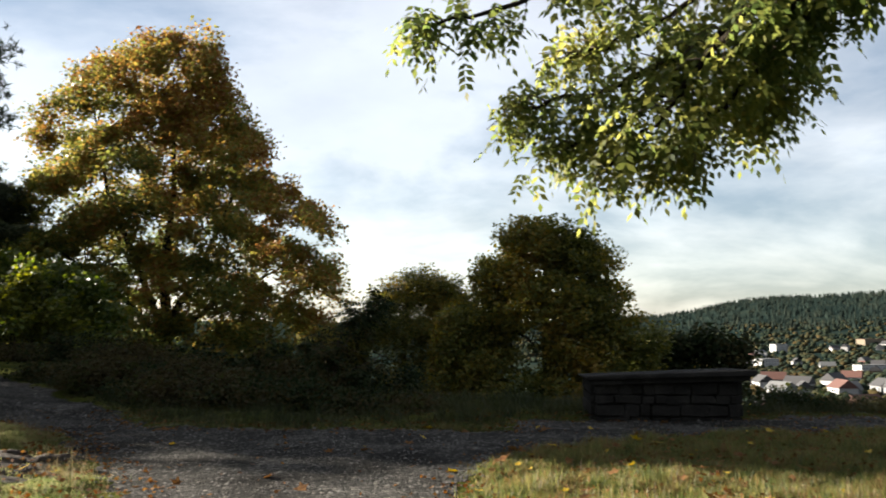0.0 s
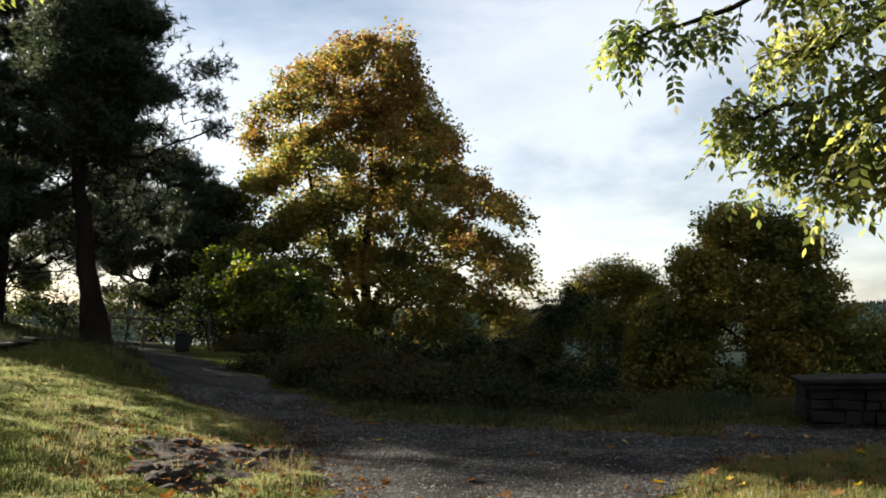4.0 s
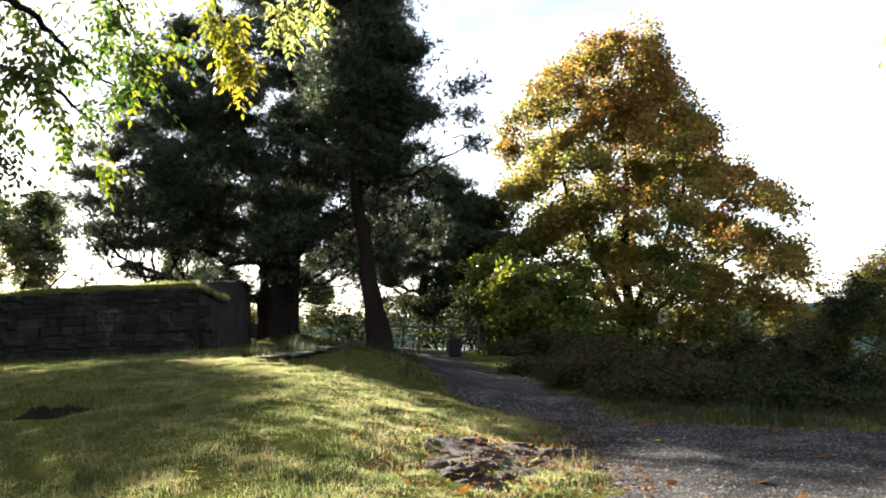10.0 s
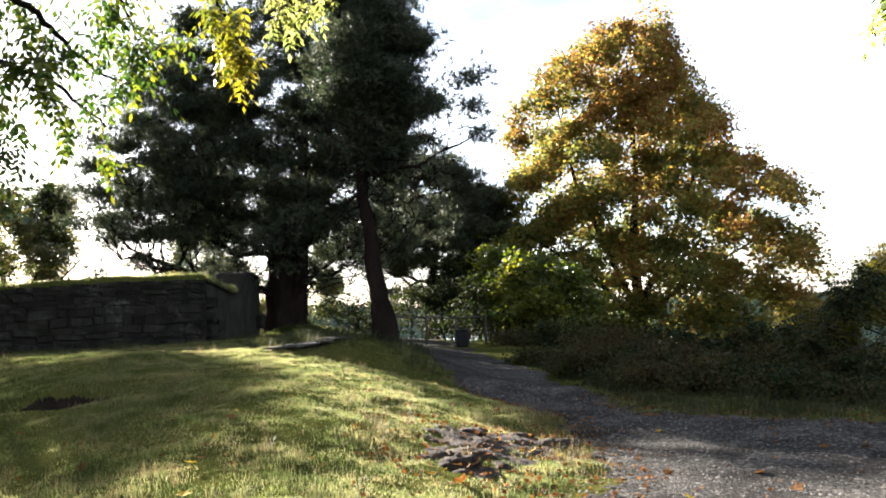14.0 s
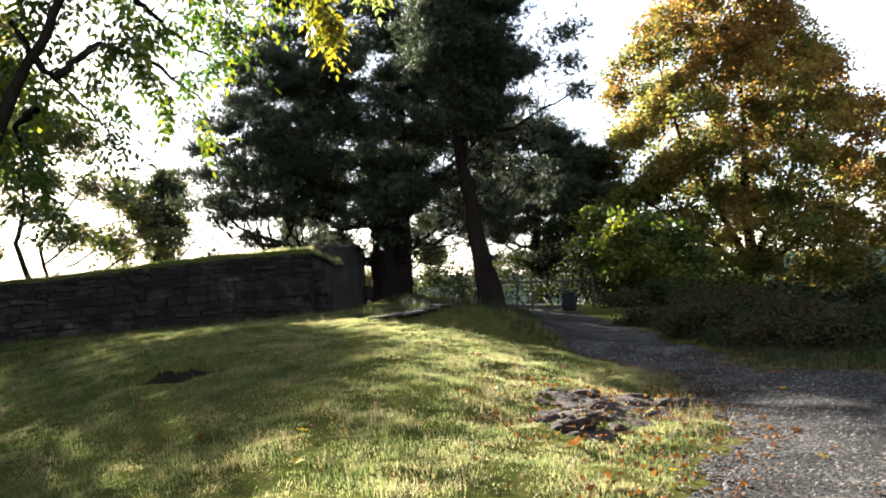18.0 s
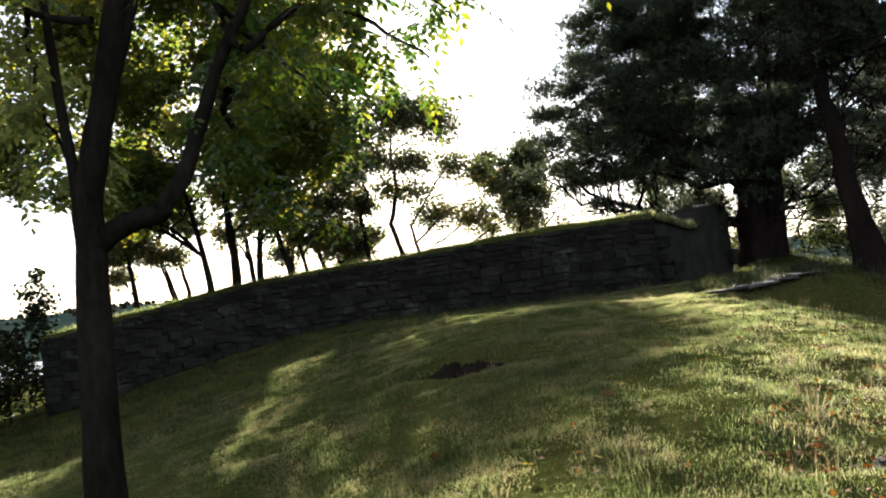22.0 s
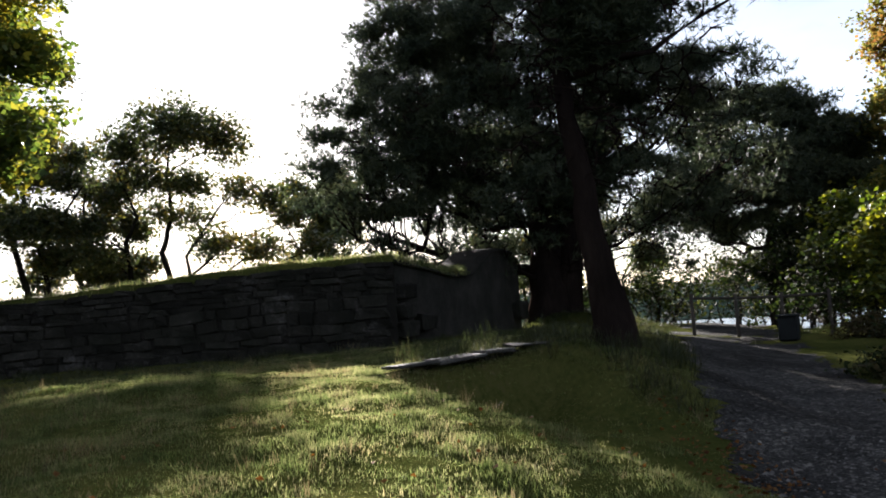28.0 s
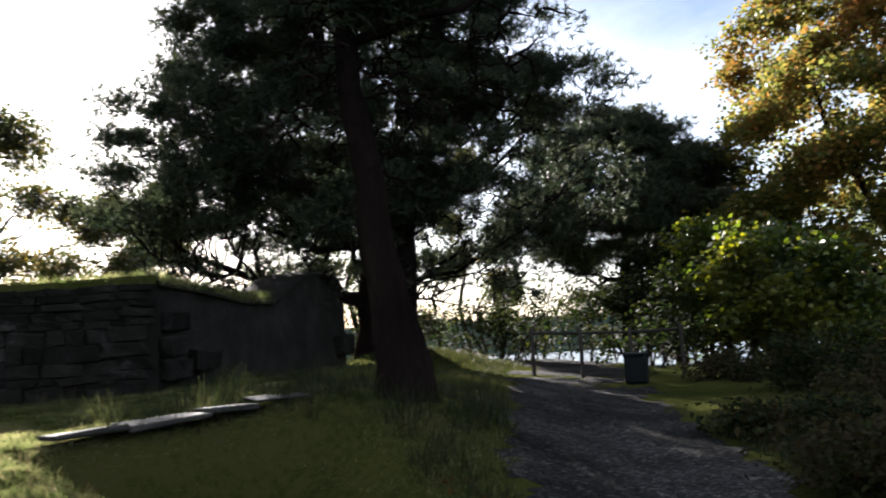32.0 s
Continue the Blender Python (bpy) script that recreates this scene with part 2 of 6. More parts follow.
for key, stops in (("litter", [(0.3, (0.05, 0.026, 0.012)), (0.5, (0.12, 0.06, 0.024)), (0.7, (0.20, 0.11, 0.045))]), ("litter_yellow", [(0.3, (0.30, 0.19, 0.02)), (0.5, (0.42, 0.29, 0.03)), (0.7, (0.45, 0.36, 0.12))]), ("litter_red", [(0.3, (0.06, 0.026, 0.012)), (0.5, (0.12, 0.055, 0.02)), (0.7, (0.19, 0.105, 0.04))])):
    MAT[key] = foliage("fallen_leaf", stops, 0.25, 30.0, rough=0.9, spec=0.05)
MAT["far_wood"] = foliage("far_wood", [(0.3, (0.013, 0.021, 0.015)), (0.5, (0.024, 0.032, 0.020)), (0.62, (0.042, 0.038, 0.018)), (0.75, (0.060, 0.042, 0.018))], 0.1, 0.03, rough=0.9, spec=0.02)
MAT["far_pine"] = foliage("far_pine", [(0.3, (0.010, 0.018, 0.016)), (0.5, (0.015, 0.024, 0.020)), (0.7, (0.024, 0.030, 0.022))], 0.1, 0.01, rough=0.9, spec=0.02)
# both barks are near black: the backlit side's shade is in the colour
MAT["bark_pine"] = surface("backlit_pine_bark", [(0.3, (0.006, 0.0045, 0.004)), (0.5, (0.013, 0.0095, 0.008)), (0.7, (0.025, 0.018, 0.014))], 2.5, 7.0, 0.95, 1.0, 12.0, 0.1, spec=0.0, stretch=(1, 1, 0.3))
MAT["bark"] = surface("backlit_bark", [(0.3, (0.006, 0.005, 0.004)), (0.5, (0.014, 0.012, 0.009)), (0.7, (0.028, 0.024, 0.019))], 3.0, 8.0, 0.95, 1.0, 20.0, 0.1, spec=0.0, stretch=(1, 1, 0.3))
MAT["twig"] = surface("twig_bark", [(0.3, (0.03, 0.024, 0.018)), (0.7, (0.085, 0.065, 0.045))], 6.0, 6.0, 0.9, 0.3, 40.0, 0.1)
# stone and core colours carry the shade of the wall's backlit face
MAT["stone"] = surface("backlit_stone", [(0.3, (0.008, 0.009, 0.006)), (0.45, (0.015, 0.0145, 0.011)), (0.58, (0.024, 0.022, 0.018)), (0.68, (0.060, 0.056, 0.050))], 2.2, 9.0, 0.97, 1.0, 22.0, 0.30, spec=0.05)
MAT["mortar"] = surface("backlit_core", [(0.3, (0.009, 0.009, 0.007)), (0.6, (0.018, 0.016, 0.013)), (0.75, (0.028, 0.026, 0.021))], 3.0, 8.0, 0.97, 0.8, 30.0, 0.05, spec=0.05)
MAT["soil"] = surface("dark_soil", [(0.3, (0.006, 0.005, 0.0035)), (0.5, (0.013, 0.010, 0.007)), (0.7, (0.026, 0.020, 0.014))], 7.0, 6.0, 0.97, 0.9, 30.0, 0.2, spec=0.03)
# plaster darkened likewise for the shaded face
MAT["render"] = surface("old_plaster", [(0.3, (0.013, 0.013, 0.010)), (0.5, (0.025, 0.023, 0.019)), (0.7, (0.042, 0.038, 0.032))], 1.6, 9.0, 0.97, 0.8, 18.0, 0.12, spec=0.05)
MAT["slab"] = surface("slab_stone", [(0.3, (0.022, 0.022, 0.017)), (0.5, (0.045, 0.042, 0.036)), (0.7, (0.085, 0.080, 0.070))], 4.0, 9.0, 0.9, 1.0, 30.0, 0.1, spec=0.15)
MAT["rock"] = surface("bare_rock", [(0.3, (0.010, 0.0075, 0.005)), (0.45, (0.022, 0.017, 0.012)), (0.58, (0.036, 0.029, 0.023)), (0.7, (0.058, 0.050, 0.043))], 5.0, 8.0, 0.95, 1.0, 20.0, 0.2, spec=0.1)
MAT["pebble"] = surface("gravel_stone", [(0.3, (0.045, 0.042, 0.039)), (0.5, (0.085, 0.080, 0.074)), (0.7, (0.16, 0.155, 0.145))], 9.0, 3.0, 0.9, 0.2, 60.0, 0.3, spec=0.1)
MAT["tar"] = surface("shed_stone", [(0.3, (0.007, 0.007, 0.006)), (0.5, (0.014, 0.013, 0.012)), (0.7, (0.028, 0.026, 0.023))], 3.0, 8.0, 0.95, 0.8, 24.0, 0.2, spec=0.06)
MAT["bin"] = surface("bin_plastic", [(0.3, (0.006, 0.007, 0.007)), (0.7, (0.014, 0.015, 0.015))], 4.0, 8.0, 0.8, 0.1, 30.0, 0.05, spec=0.1)
MAT["rail"] = surface("rail_wood", [(0.3, (0.02, 0.017, 0.014)), (0.7, (0.05, 0.042, 0.034))], 4.0, 9.0, 0.95, 0.4, 30.0, 0.1, spec=0.05)


def gravel_material():
    m, n, l, b = nodes_of("gravel")
    geo = n.new("ShaderNodeNewGeometry")
    broad = noise_node(n, l, geo.outputs["Position"], 0.9, 5.0)
    vor = n.new("ShaderNodeTexVoronoi")
    vor.inputs["Scale"].default_value = 75.0
    l.new(geo.outputs["Position"], vor.inputs["Vector"])
    vor2 = n.new("ShaderNodeTexVoronoi")
    vor2.inputs["Scale"].default_value = 26.0
    l.new(geo.outputs["Position"], vor2.inputs["Vector"])
    base = ramp_node(n, [(0.35, (0.016, 0.0155, 0.0145)), (0.5, (0.030, 0.0295, 0.028)), (0.65, (0.050, 0.049, 0.046))])
    l.new(broad.outputs["Fac"], base.inputs[0])
    sep = n.new("ShaderNodeSeparateColor")
    l.new(vor.outputs["Color"], sep.inputs[0])
    chip = ramp_node(n, [(0.0, (0.5, 0.49, 0.48)), (0.6, (0.95, 0.94, 0.92)), (0.9, (1.35, 1.33, 1.3)), (1.0, (1.9, 1.86, 1.8))])
    l.new(sep.outputs[0], chip.inputs[0])
    stone = ramp_node(n, [(0.0, (0.6, 0.6, 0.6)), (0.7, (1.0, 1.0, 1.0)), (0.92, (1.6, 1.58, 1.52)), (1.0, (2.6, 2.5, 2.4))])
    sep2 = n.new("ShaderNodeSeparateColor")
    l.new(vor2.outputs["Color"], sep2.inputs[0]); l.new(sep2.outputs[1], stone.inputs[0])
    both = mix_node(n, l, 1.0, chip.outputs[0], stone.outputs[0], "MULTIPLY")
    l.new(mix_node(n, l, 1.0, base.outputs[0], both, "MULTIPLY"), b.inputs["Base Color"])
    b.inputs["Roughness"].default_value, b.inputs["Specular IOR Level"].default_value = 1.0, 0.02
    hs = n.new("ShaderNodeMath"); hs.operation = "MULTIPLY_ADD"; hs.inputs[1].default_value = 1.6
    l.new(vor2.outputs["Distance"], hs.inputs[0]); l.new(vor.outputs["Distance"], hs.inputs[2])
    bp = n.new("ShaderNodeBump"); bp.invert = True
    bp.inputs["Strength"].default_value, bp.inputs["Distance"].default_value = 0.7, 0.015
    l.new(hs.outputs[0], bp.inputs["Height"]); l.new(bp.outputs[0], b.inputs["Normal"])
    return m


def ground_material():
    """Turf close by, woods and fields far off."""
    m, n, l, b = nodes_of("ground")
    geo = n.new("ShaderNodeNewGeometry")
    broad = noise_node(n, l, geo.outputs["Position"], 0.55, 6.0)
    fine = noise_node(n, l, geo.outputs["Position"], 14.0, 5.0, 0.75)
    turf = ramp_node(n, [(0.3, (0.014, 0.018, 0.006)), (0.46, (0.030, 0.035, 0.009)), (0.58, (0.052, 0.052, 0.015)), (0.7, (0.065, 0.046, 0.024))])
    add = n.new("ShaderNodeMath"); add.operation = "MULTIPLY_ADD"; add.inputs[1].default_value = 0.5
    sc = n.new("ShaderNodeMath"); sc.operation = "MULTIPLY"; sc.inputs[1].default_value = 0.5
    l.new(broad.outputs["Fac"], sc.inputs[0])
    l.new(fine.outputs["Fac"], add.inputs[0]); l.new(sc.outputs[0], add.inputs[2]); l.new(add.outputs[0], turf.inputs[0])
    far = noise_node(n, l, geo.outputs["Position"], 0.010, 12.0, 0.72)
    # the far woods' blue-green cast stands in for haze
    wood = ramp_node(n, [(0.35, (0.006, 0.011, 0.011)), (0.5, (0.010, 0.017, 0.015)), (0.6, (0.016, 0.021, 0.016)), (0.72, (0.03, 0.028, 0.018))])
    l.new(far.outputs["Fac"], wood.inputs[0])
    at = n.new("ShaderNodeAttribute"); at.attribute_name = "far"
    l.new(mix_node(n, l, at.outputs["Fac"], turf.outputs[0], wood.outputs[0]), b.inputs["Base Color"])
    b.inputs["Roughness"].default_value, b.inputs["Specular IOR Level"].default_value = 1.0, 0.0
    bp = n.new("ShaderNodeBump")
    bp.inputs["Strength"].default_value, bp.inputs["Distance"].default_value = 0.7, 0.03
    l.new(fine.outputs["Fac"], bp.inputs["Height"]); l.new(bp.outputs[0], b.inputs["Normal"])
    return m


MAT["gravel"], MAT["ground"] = gravel_material(), ground_material()


def plain(name, colour, rough=0.8):
    return surface(name, [(0.3, tuple(c * 0.8 for c in colour)), (0.7, colour)], 0.4, 8.0, rough, 0.1, 3.0, 0.15)


MAT["house_white"], MAT["house_ochre"] = plain("white_boards", (0.26, 0.26, 0.26)), plain("ochre_boards", (0.13, 0.105, 0.07))
MAT["house_red"], MAT["house_grey"] = plain("red_boards", (0.07, 0.03, 0.025)), plain("grey_boards", (0.11, 0.113, 0.116))
MAT["roof_dark"], MAT["roof_red"] = plain("dark_tiles", (0.028, 0.028, 0.030)), plain("red_tiles", (0.075, 0.034, 0.026))
MAT["roof_grey"] = plain("grey_sheet", (0.085, 0.088, 0.09))
MAT["pane"] = surface("window_glass", [(0.3, (0.03, 0.035, 0.04)), (0.7, (0.06, 0.07, 0.08))], 1.0, 3.0, 0.1, 0.02, 3.0, 0.1, spec=0.6)


def water_material():
    m, n, l, b = nodes_of("water")
    b.inputs["Base Color"].default_value = (0.06, 0.09, 0.11, 1)
    b.inputs["Roughness"].default_value = 0.22
    geo = n.new("ShaderNodeNewGeometry")
    hn = noise_node(n, l, geo.outputs["Position"], 0.05, 6.0)
    bp = n.new("ShaderNodeBump"); bp.inputs["Strength"].default_value, bp.inputs["Distance"].default_value = 0.25, 1.0
    l.new(hn.outputs["Fac"], bp.inputs["Height"]); l.new(bp.outputs[0], b.inputs["Normal"])
    return m


MAT["water"] = water_material()

# ---------------------------------------------------------------- mesh helpers


def mesh_of(name, verts, faces, mat=None, smooth=False):
    """verts: n x 3; faces: m x k, all alike, or a list of index lists."""
    me = bpy.data.meshes.new(name)
    if isinstance(faces, np.ndarray):
        verts = np.ascontiguousarray(verts, dtype=np.float32)
        k = faces.shape[1]
        me.vertices.add(len(verts)); me.vertices.foreach_set("co", verts.ravel())
        me.loops.add(faces.size); me.loops.foreach_set("vertex_index", faces.astype(np.int32).ravel())
        me.polygons.add(len(faces)); me.polygons.foreach_set("loop_start", np.arange(0, faces.size, k, dtype=np.int32))
        me.update(calc_edges=True)
    else:
        me.from_pydata([tuple(v) for v in verts], [], faces)
        me.update()
    if smooth:
        me.polygons.foreach_set("use_smooth", np.ones(len(me.polygons), dtype=bool))
    if mat:
        me.materials.append(mat)
    return me


def piece(name, me, parent=None, label="", kind="", m=None):
    ob = new(name, me)
    if parent is not None:
        ob.parent = parent
    if m is not None:
        ob.matrix_basis = m
    return tagged(ob, label, "", "", kind)


def part(name, bm, mat, parent, label="", smooth=False):
    me = bpy.data.meshes.new(name)
    bm.to_mesh(me)
    bm.free()
    me.materials.append(mat)
    if smooth:
        me.polygons.foreach_set("use_smooth", np.ones(len(me.polygons), dtype=bool))
    return piece(name, me, parent, label)


def box_bm(sx, sy, sz, bevel=0.0, at=(0, 0, 0), jitter=0.0, seed=0):
    bm = bmesh.new()
    bmesh.ops.create_cube(bm, size=1, matrix=Matrix.Translation(at) @ Matrix.Diagonal((sx, sy, sz, 1)))
    if jitter:
        rnd = random.Random(seed)
        for v in bm.verts:
            v.co += Vector([rnd.uniform(-jitter, jitter) for _ in range(3)])
    if bevel:
        bmesh.ops.bevel(bm, geom=bm.edges[:], offset=bevel, segments=1, affect="EDGES", profile=0.5)
    return bm


class Tubes:
    """Collects tapered tubes along polylines into one mesh."""

    def __init__(self, sides=6):
        self.v, self.f, self.sides = [], [], sides

    def add(self, pts, radii, rough=0.0, rnd=None):
        s, start = self.sides, len(self.v)
        pts = [Vector(p) for p in pts]
        for i, (p, r) in enumerate(zip(pts, radii)):
            d = (pts[min(i + 1, len(pts) - 1)] - pts[max(i - 1, 0)]).normalized()
            a = d.orthogonal() if abs(d.z) < 0.9 else Vector((1, 0, 0)) - d * d.x
            a.normalize()
            b = d.cross(a)
            for k in range(s):
                w = 2 * math.pi * k / s
                rr = r * (1 + (rnd.uniform(-rough, rough) if rnd else 0))
                self.v.append(p + (a * math.cos(w) + b * math.sin(w)) * rr)
        for i in range(len(pts) - 1):
            for k in range(s):
                k2 = (k + 1) % s
                self.f.append((start + i * s + k, start + i * s + k2, start + (i + 1) * s + k2, start + (i + 1) * s + k))
        tip = start + (len(pts) - 1) * s
        self.f.append(tuple(tip + k for k in range(s)))

    def mesh(self, name, mat):
        return mesh_of(name, self.v, self.f, mat, smooth=True)


def curve_pts(a, b, sag, n, rnd, wob):
    """n + 1 points from a to b, bowed by the vector sag, with a wobble."""
    a, b, sag = Vector(a), Vector(b), Vector(sag)
    out = []
    for i in range(n + 1):
        t = i / n
        p = a.lerp(b, t) + sag * (4 * t * (1 - t))
        if 0 < i < n:
            p += Vector([rnd.gauss(0, wob) for _ in range(3)])
        out.append(p)
    return out


# ---------------------------------------------------------------- the lie of the land


def smooth01(t):
    t = np.clip(t, 0, 1)
    return t * t * (3 - 2 * t)


U, V = (-0.477, 0.879), (0.879, 0.477)     # along the lane to the brow, and to its right hand
EDGE_AZ = [-180, -120, -60, -35, 0, 14, 24, 32, 45, 60, 90, 130, 180]
EDGE_R = [30, 26, 18, 16.5, 16.5, 18.5, 29, 32, 42, 42, 38, 32, 30]


def lie(x, y):
    """Height of the ground, with no small bumps."""
    x, y = np.asarray(x, float), np.asarray(y, float)
    s, v = x * U[0] + y * U[1], x * V[0] + y * V[1]
    q = 1.44 - v + 0.03 * np.clip(s - 8, 0, 6) - 0.16 * np.clip(s - 14, 0, 12)
    z = 0.62 * smooth01((s - 10) / 18) * (1 - 0.98 * smooth01((q - 4) / 4))
    # the mound beside the lane, a little hollow behind its crest
    ends = 1 - 0.8 * smooth01((s - 21) / 6.5)
    z = z + (1.667 * smooth01(q / 7.44) * smooth01((y + 0.08) / 9.38) - 0.61 * smooth01((q - 2.61) / 4.17)) * ends
    # bank under the great pine at the wall's end
    z = z + 0.95 * np.exp(-((x + 19.8) ** 2 + (y - 22.3) ** 2) / 4.5)
    # raised root plate under the nearer pine
    z = z + 0.22 * np.exp(-((x + 10.3) ** 2 + (y - 14.7) ** 2) / 2.2)
    # the plateau breaks off, then the valley, then the hills
    r, az = np.hypot(x, y), np.degrees(np.arctan2(-x, y))
    over = np.maximum(r - np.interp(az, EDGE_AZ, EDGE_R), 0)
    drop = 24 * (1 - np.exp(-over / 110.0)) + 14 * (1 - np.exp(-over / 500.0))
    crest = np.interp(az, [-180, -60, -35, -27, -20, -14, -4, 6, 20, 60, 120, 180], [90, 140, 150, 122, 106, 58, 30, 28, 35, 45, 70, 90]) + 7 * np.sin(np.radians(az * 9 + 20)) + 4 * np.sin(np.radians(az * 31))
    hill = (crest + 38) * smooth01((r - 900) / 2400)
    return z - drop + hill


def bumps(x, y):
    out = np.empty(np.shape(x))
    fx, fy = np.ravel(x), np.ravel(y)
    o = out.ravel()
    for i in range(len(fx)):
        o[i] = 0.08 * noise.noise((fx[i] * 0.75, fy[i] * 0.75, 3.0)) + 0.05 * noise.noise((fx[i] * 2.6, fy[i] * 2.6, 7.0)) + 0.018 * noise.noise((fx[i] * 7.0, fy[i] * 7.0, 5.0))
    return o.reshape(np.shape(x))


def gravel_at(x, y):
    """Above 0 on the gravel; about metres from its edge."""
    x, y = np.asarray(x, float), np.asarray(y, float)
    s, v = x * U[0] + y * U[1], x * V[0] + y * V[1]
    lane_l = np.interp(s, [5, 9, 12, 14, 16, 20, 26, 40], [1.1, 1.15, 1.05, 0.15, -0.6, -1.6, -3.0, -5.0])
    lane_r = np.interp(s, [5, 11, 13, 16, 20, 24, 40], [4.2, 3.4, 2.4, 1.9, 0.8, -0.1, -3.0])
    lane = np.minimum(np.minimum(v - lane_l, lane_r - v), np.minimum(s - 8.0, 40 - s))
    left = np.interp(y, [-6, 0, 7.4, 9.7, 12.6], [-1.2, -1.6, -2.75, -3.8, -5.0])
    right = np.interp(y, [-6, 0, 7.3, 8.8, 10.1, 11.2, 12.3], [0.9, 0.7, 0.25, 0.55, 1.2, 3.0, 6.0])
    far = np.interp(x, [-5, -2, 1, 3, 7], [12.4, 12.5, 12.2, 12.9, 13.8])
    lot = np.minimum(np.minimum(x - left, right - x), np.minimum(far - y, y + 6))
    band = np.minimum(np.minimum(x - 1.0, 11 - x), np.minimum(y - (11.6 + 0.05 * x), 13.4 + 0.08 * x - y))
    return np.maximum(np.maximum(lane, lot), band)


LEDGE_A, LEDGE_B = (-10.5, 11.57), (-10.55, 13.5)


def bank(x, y):
    """The cut bank below the ledge: a short drop on the path's side of it."""
    dx, dy = LEDGE_B[0] - LEDGE_A[0], LEDGE_B[1] - LEDGE_A[1]
    ln = math.hypot(dx, dy)
    t = ((x - LEDGE_A[0]) * dx + (y - LEDGE_A[1]) * dy) / ln
    n = ((x - LEDGE_A[0]) * dy - (y - LEDGE_A[1]) * dx) / ln
    w = smooth01((t + 0.5) / 0.9) * smooth01((ln + 0.7 - t) / 1.2)
    return -0.80 * w * smooth01((n - 0.02) / 0.45) * np.exp(-np.maximum(n - 0.45, 0) / 2.0) + 0.02 * w * np.exp(-((n + 0.5) / 0.6) ** 2)


HOLE, HOLE_R = (-9.5, 6.7), (0.82, 0.32)
ROCK = (-4.1, 7.8)


def full_lie(x, y, b=None):
    x, y = np.asarray(x, float), np.asarray(y, float)
    z = lie(x, y)
    near = np.hypot(x, y) < 42
    add = np.zeros(np.shape(z))
    if np.ndim(z) == 0:
        if near:
            add = bumps(np.array([float(x)]), np.array([float(y)]))[0]
    else:
        add[near] = bumps(x[near], y[near])
    g = np.clip(gravel_at(x, y) * 2.0, 0, 1)
    z = z + add * (1 - 0.75 * g)
    # the hollow scraped into the mound, with a lip above it
    hx, hy = (x - HOLE[0]), (y - HOLE[1])
    a, c = hx * 0.6 + hy * 0.8, -hx * 0.8 + hy * 0.6
    e = (a / HOLE_R[0]) ** 2 + (c / HOLE_R[1]) ** 2
    z = z - 0.44 * np.exp(-e * 1.1) + 0.12 * np.exp(-((a / 0.85) ** 2 + ((c - 0.42) / 0.24) ** 2))
    z = z + bank(x, y)
    # the hump of bare rock at the edge of the gravel
    z = z + 0.05 * np.exp(-(((x - ROCK[0]) / 0.9) ** 2 + ((y - ROCK[1]) / 0.7) ** 2))
    return z


def ground_z(x, y):
    return float(full_lie(x, y))

# ---------------------------------------------------------------- ground, gravel, water


def build_ground():
    rings = list(np.arange(0.25, 22, 0.14)) + list(22 * 1.075 ** np.arange(1, 75))
    rings = np.array([r for r in rings if r < 4600] + [4600])
    na = 480
    az = np.linspace(0, 2 * np.pi, na, endpoint=False)
    R, A = np.meshgrid(rings, az, indexing="ij")
    X, Y = -R * np.sin(A), R * np.cos(A)
    Z = full_lie(X, Y)
    verts = np.stack([X, Y, Z], -1).reshape(-1, 3)
    i, j = np.meshgrid(np.arange(len(rings) - 1), np.arange(na), indexing="ij")
    j2 = (j + 1) % na
    faces = np.stack([i * na + j, (i + 1) * na + j, (i + 1) * na + j2, i * na + j2], -1).reshape(-1, 4)
    me = mesh_of("ground", verts, faces[:, ::-1].copy(), MAT["ground"], smooth=True)
    far = smooth01((R.ravel() - 35) / 60)
    at = me.attributes.new("far", "FLOAT", "POINT")
    at.data.foreach_set("value", far.astype(np.float32))
    ob = new("ground", me)
    tagged(ob, "grassy hilltop ground falling to a wooded valley and hills", "ground", kind="structure")
    # the gravel lies a finger thick on the turf, with a ragged edge
    xs, ys = np.meshgrid(np.arange(-22, 11.5, 0.11), np.arange(-6, 36, 0.11), indexing="ij")
    rag = np.empty(xs.shape)
    fx, fy, fr = xs.ravel(), ys.ravel(), rag.ravel()
    for k in range(len(fx)):
        fr[k] = 0.30 * noise.noise((fx[k] * 1.3, fy[k] * 1.3, 11.0)) + 0.16 * noise.noise((fx[k] * 4.0, fy[k] * 4.0, 5.0))
    g = gravel_at(xs, ys) + rag
    keep = g > 0
    zs = full_lie(xs, ys) + np.where(g > 0.25, 0.014, 0.006)
    nx, ny = xs.shape
    ok = keep[:-1, :-1] & keep[1:, :-1] & keep[1:, 1:] & keep[:-1, 1:]
    ii, jj = np.nonzero(ok)
    f = np.stack([ii * ny + jj, (ii + 1) * ny + jj, (ii + 1) * ny + jj + 1, ii * ny + jj + 1], -1)
    used, inv = np.unique(f, return_inverse=True)
    vs = np.stack([xs, ys, zs], -1).reshape(-1, 3)[used]
    ob = new("gravel_path", mesh_of("gravel_path", vs, inv.reshape(-1, 4), MAT["gravel"], smooth=True))
    tagged(ob, "worn grey gravel path forking across the grass", "path", kind="structure")


build_ground()


def build_water():
    n = 60
    a = np.radians(np.linspace(18, 118, n + 1))
    v = [(-r * math.sin(w), r * math.cos(w), -33.0) for w in a for r in (700, 1900)]
    f = [(2 * i, 2 * i + 2, 2 * i + 3, 2 * i + 1) for i in range(n)]
    tagged(new("water", mesh_of("water", v, f, MAT["water"])), "bright fjord water in the valley far below", "water", kind="structure")


build_water()

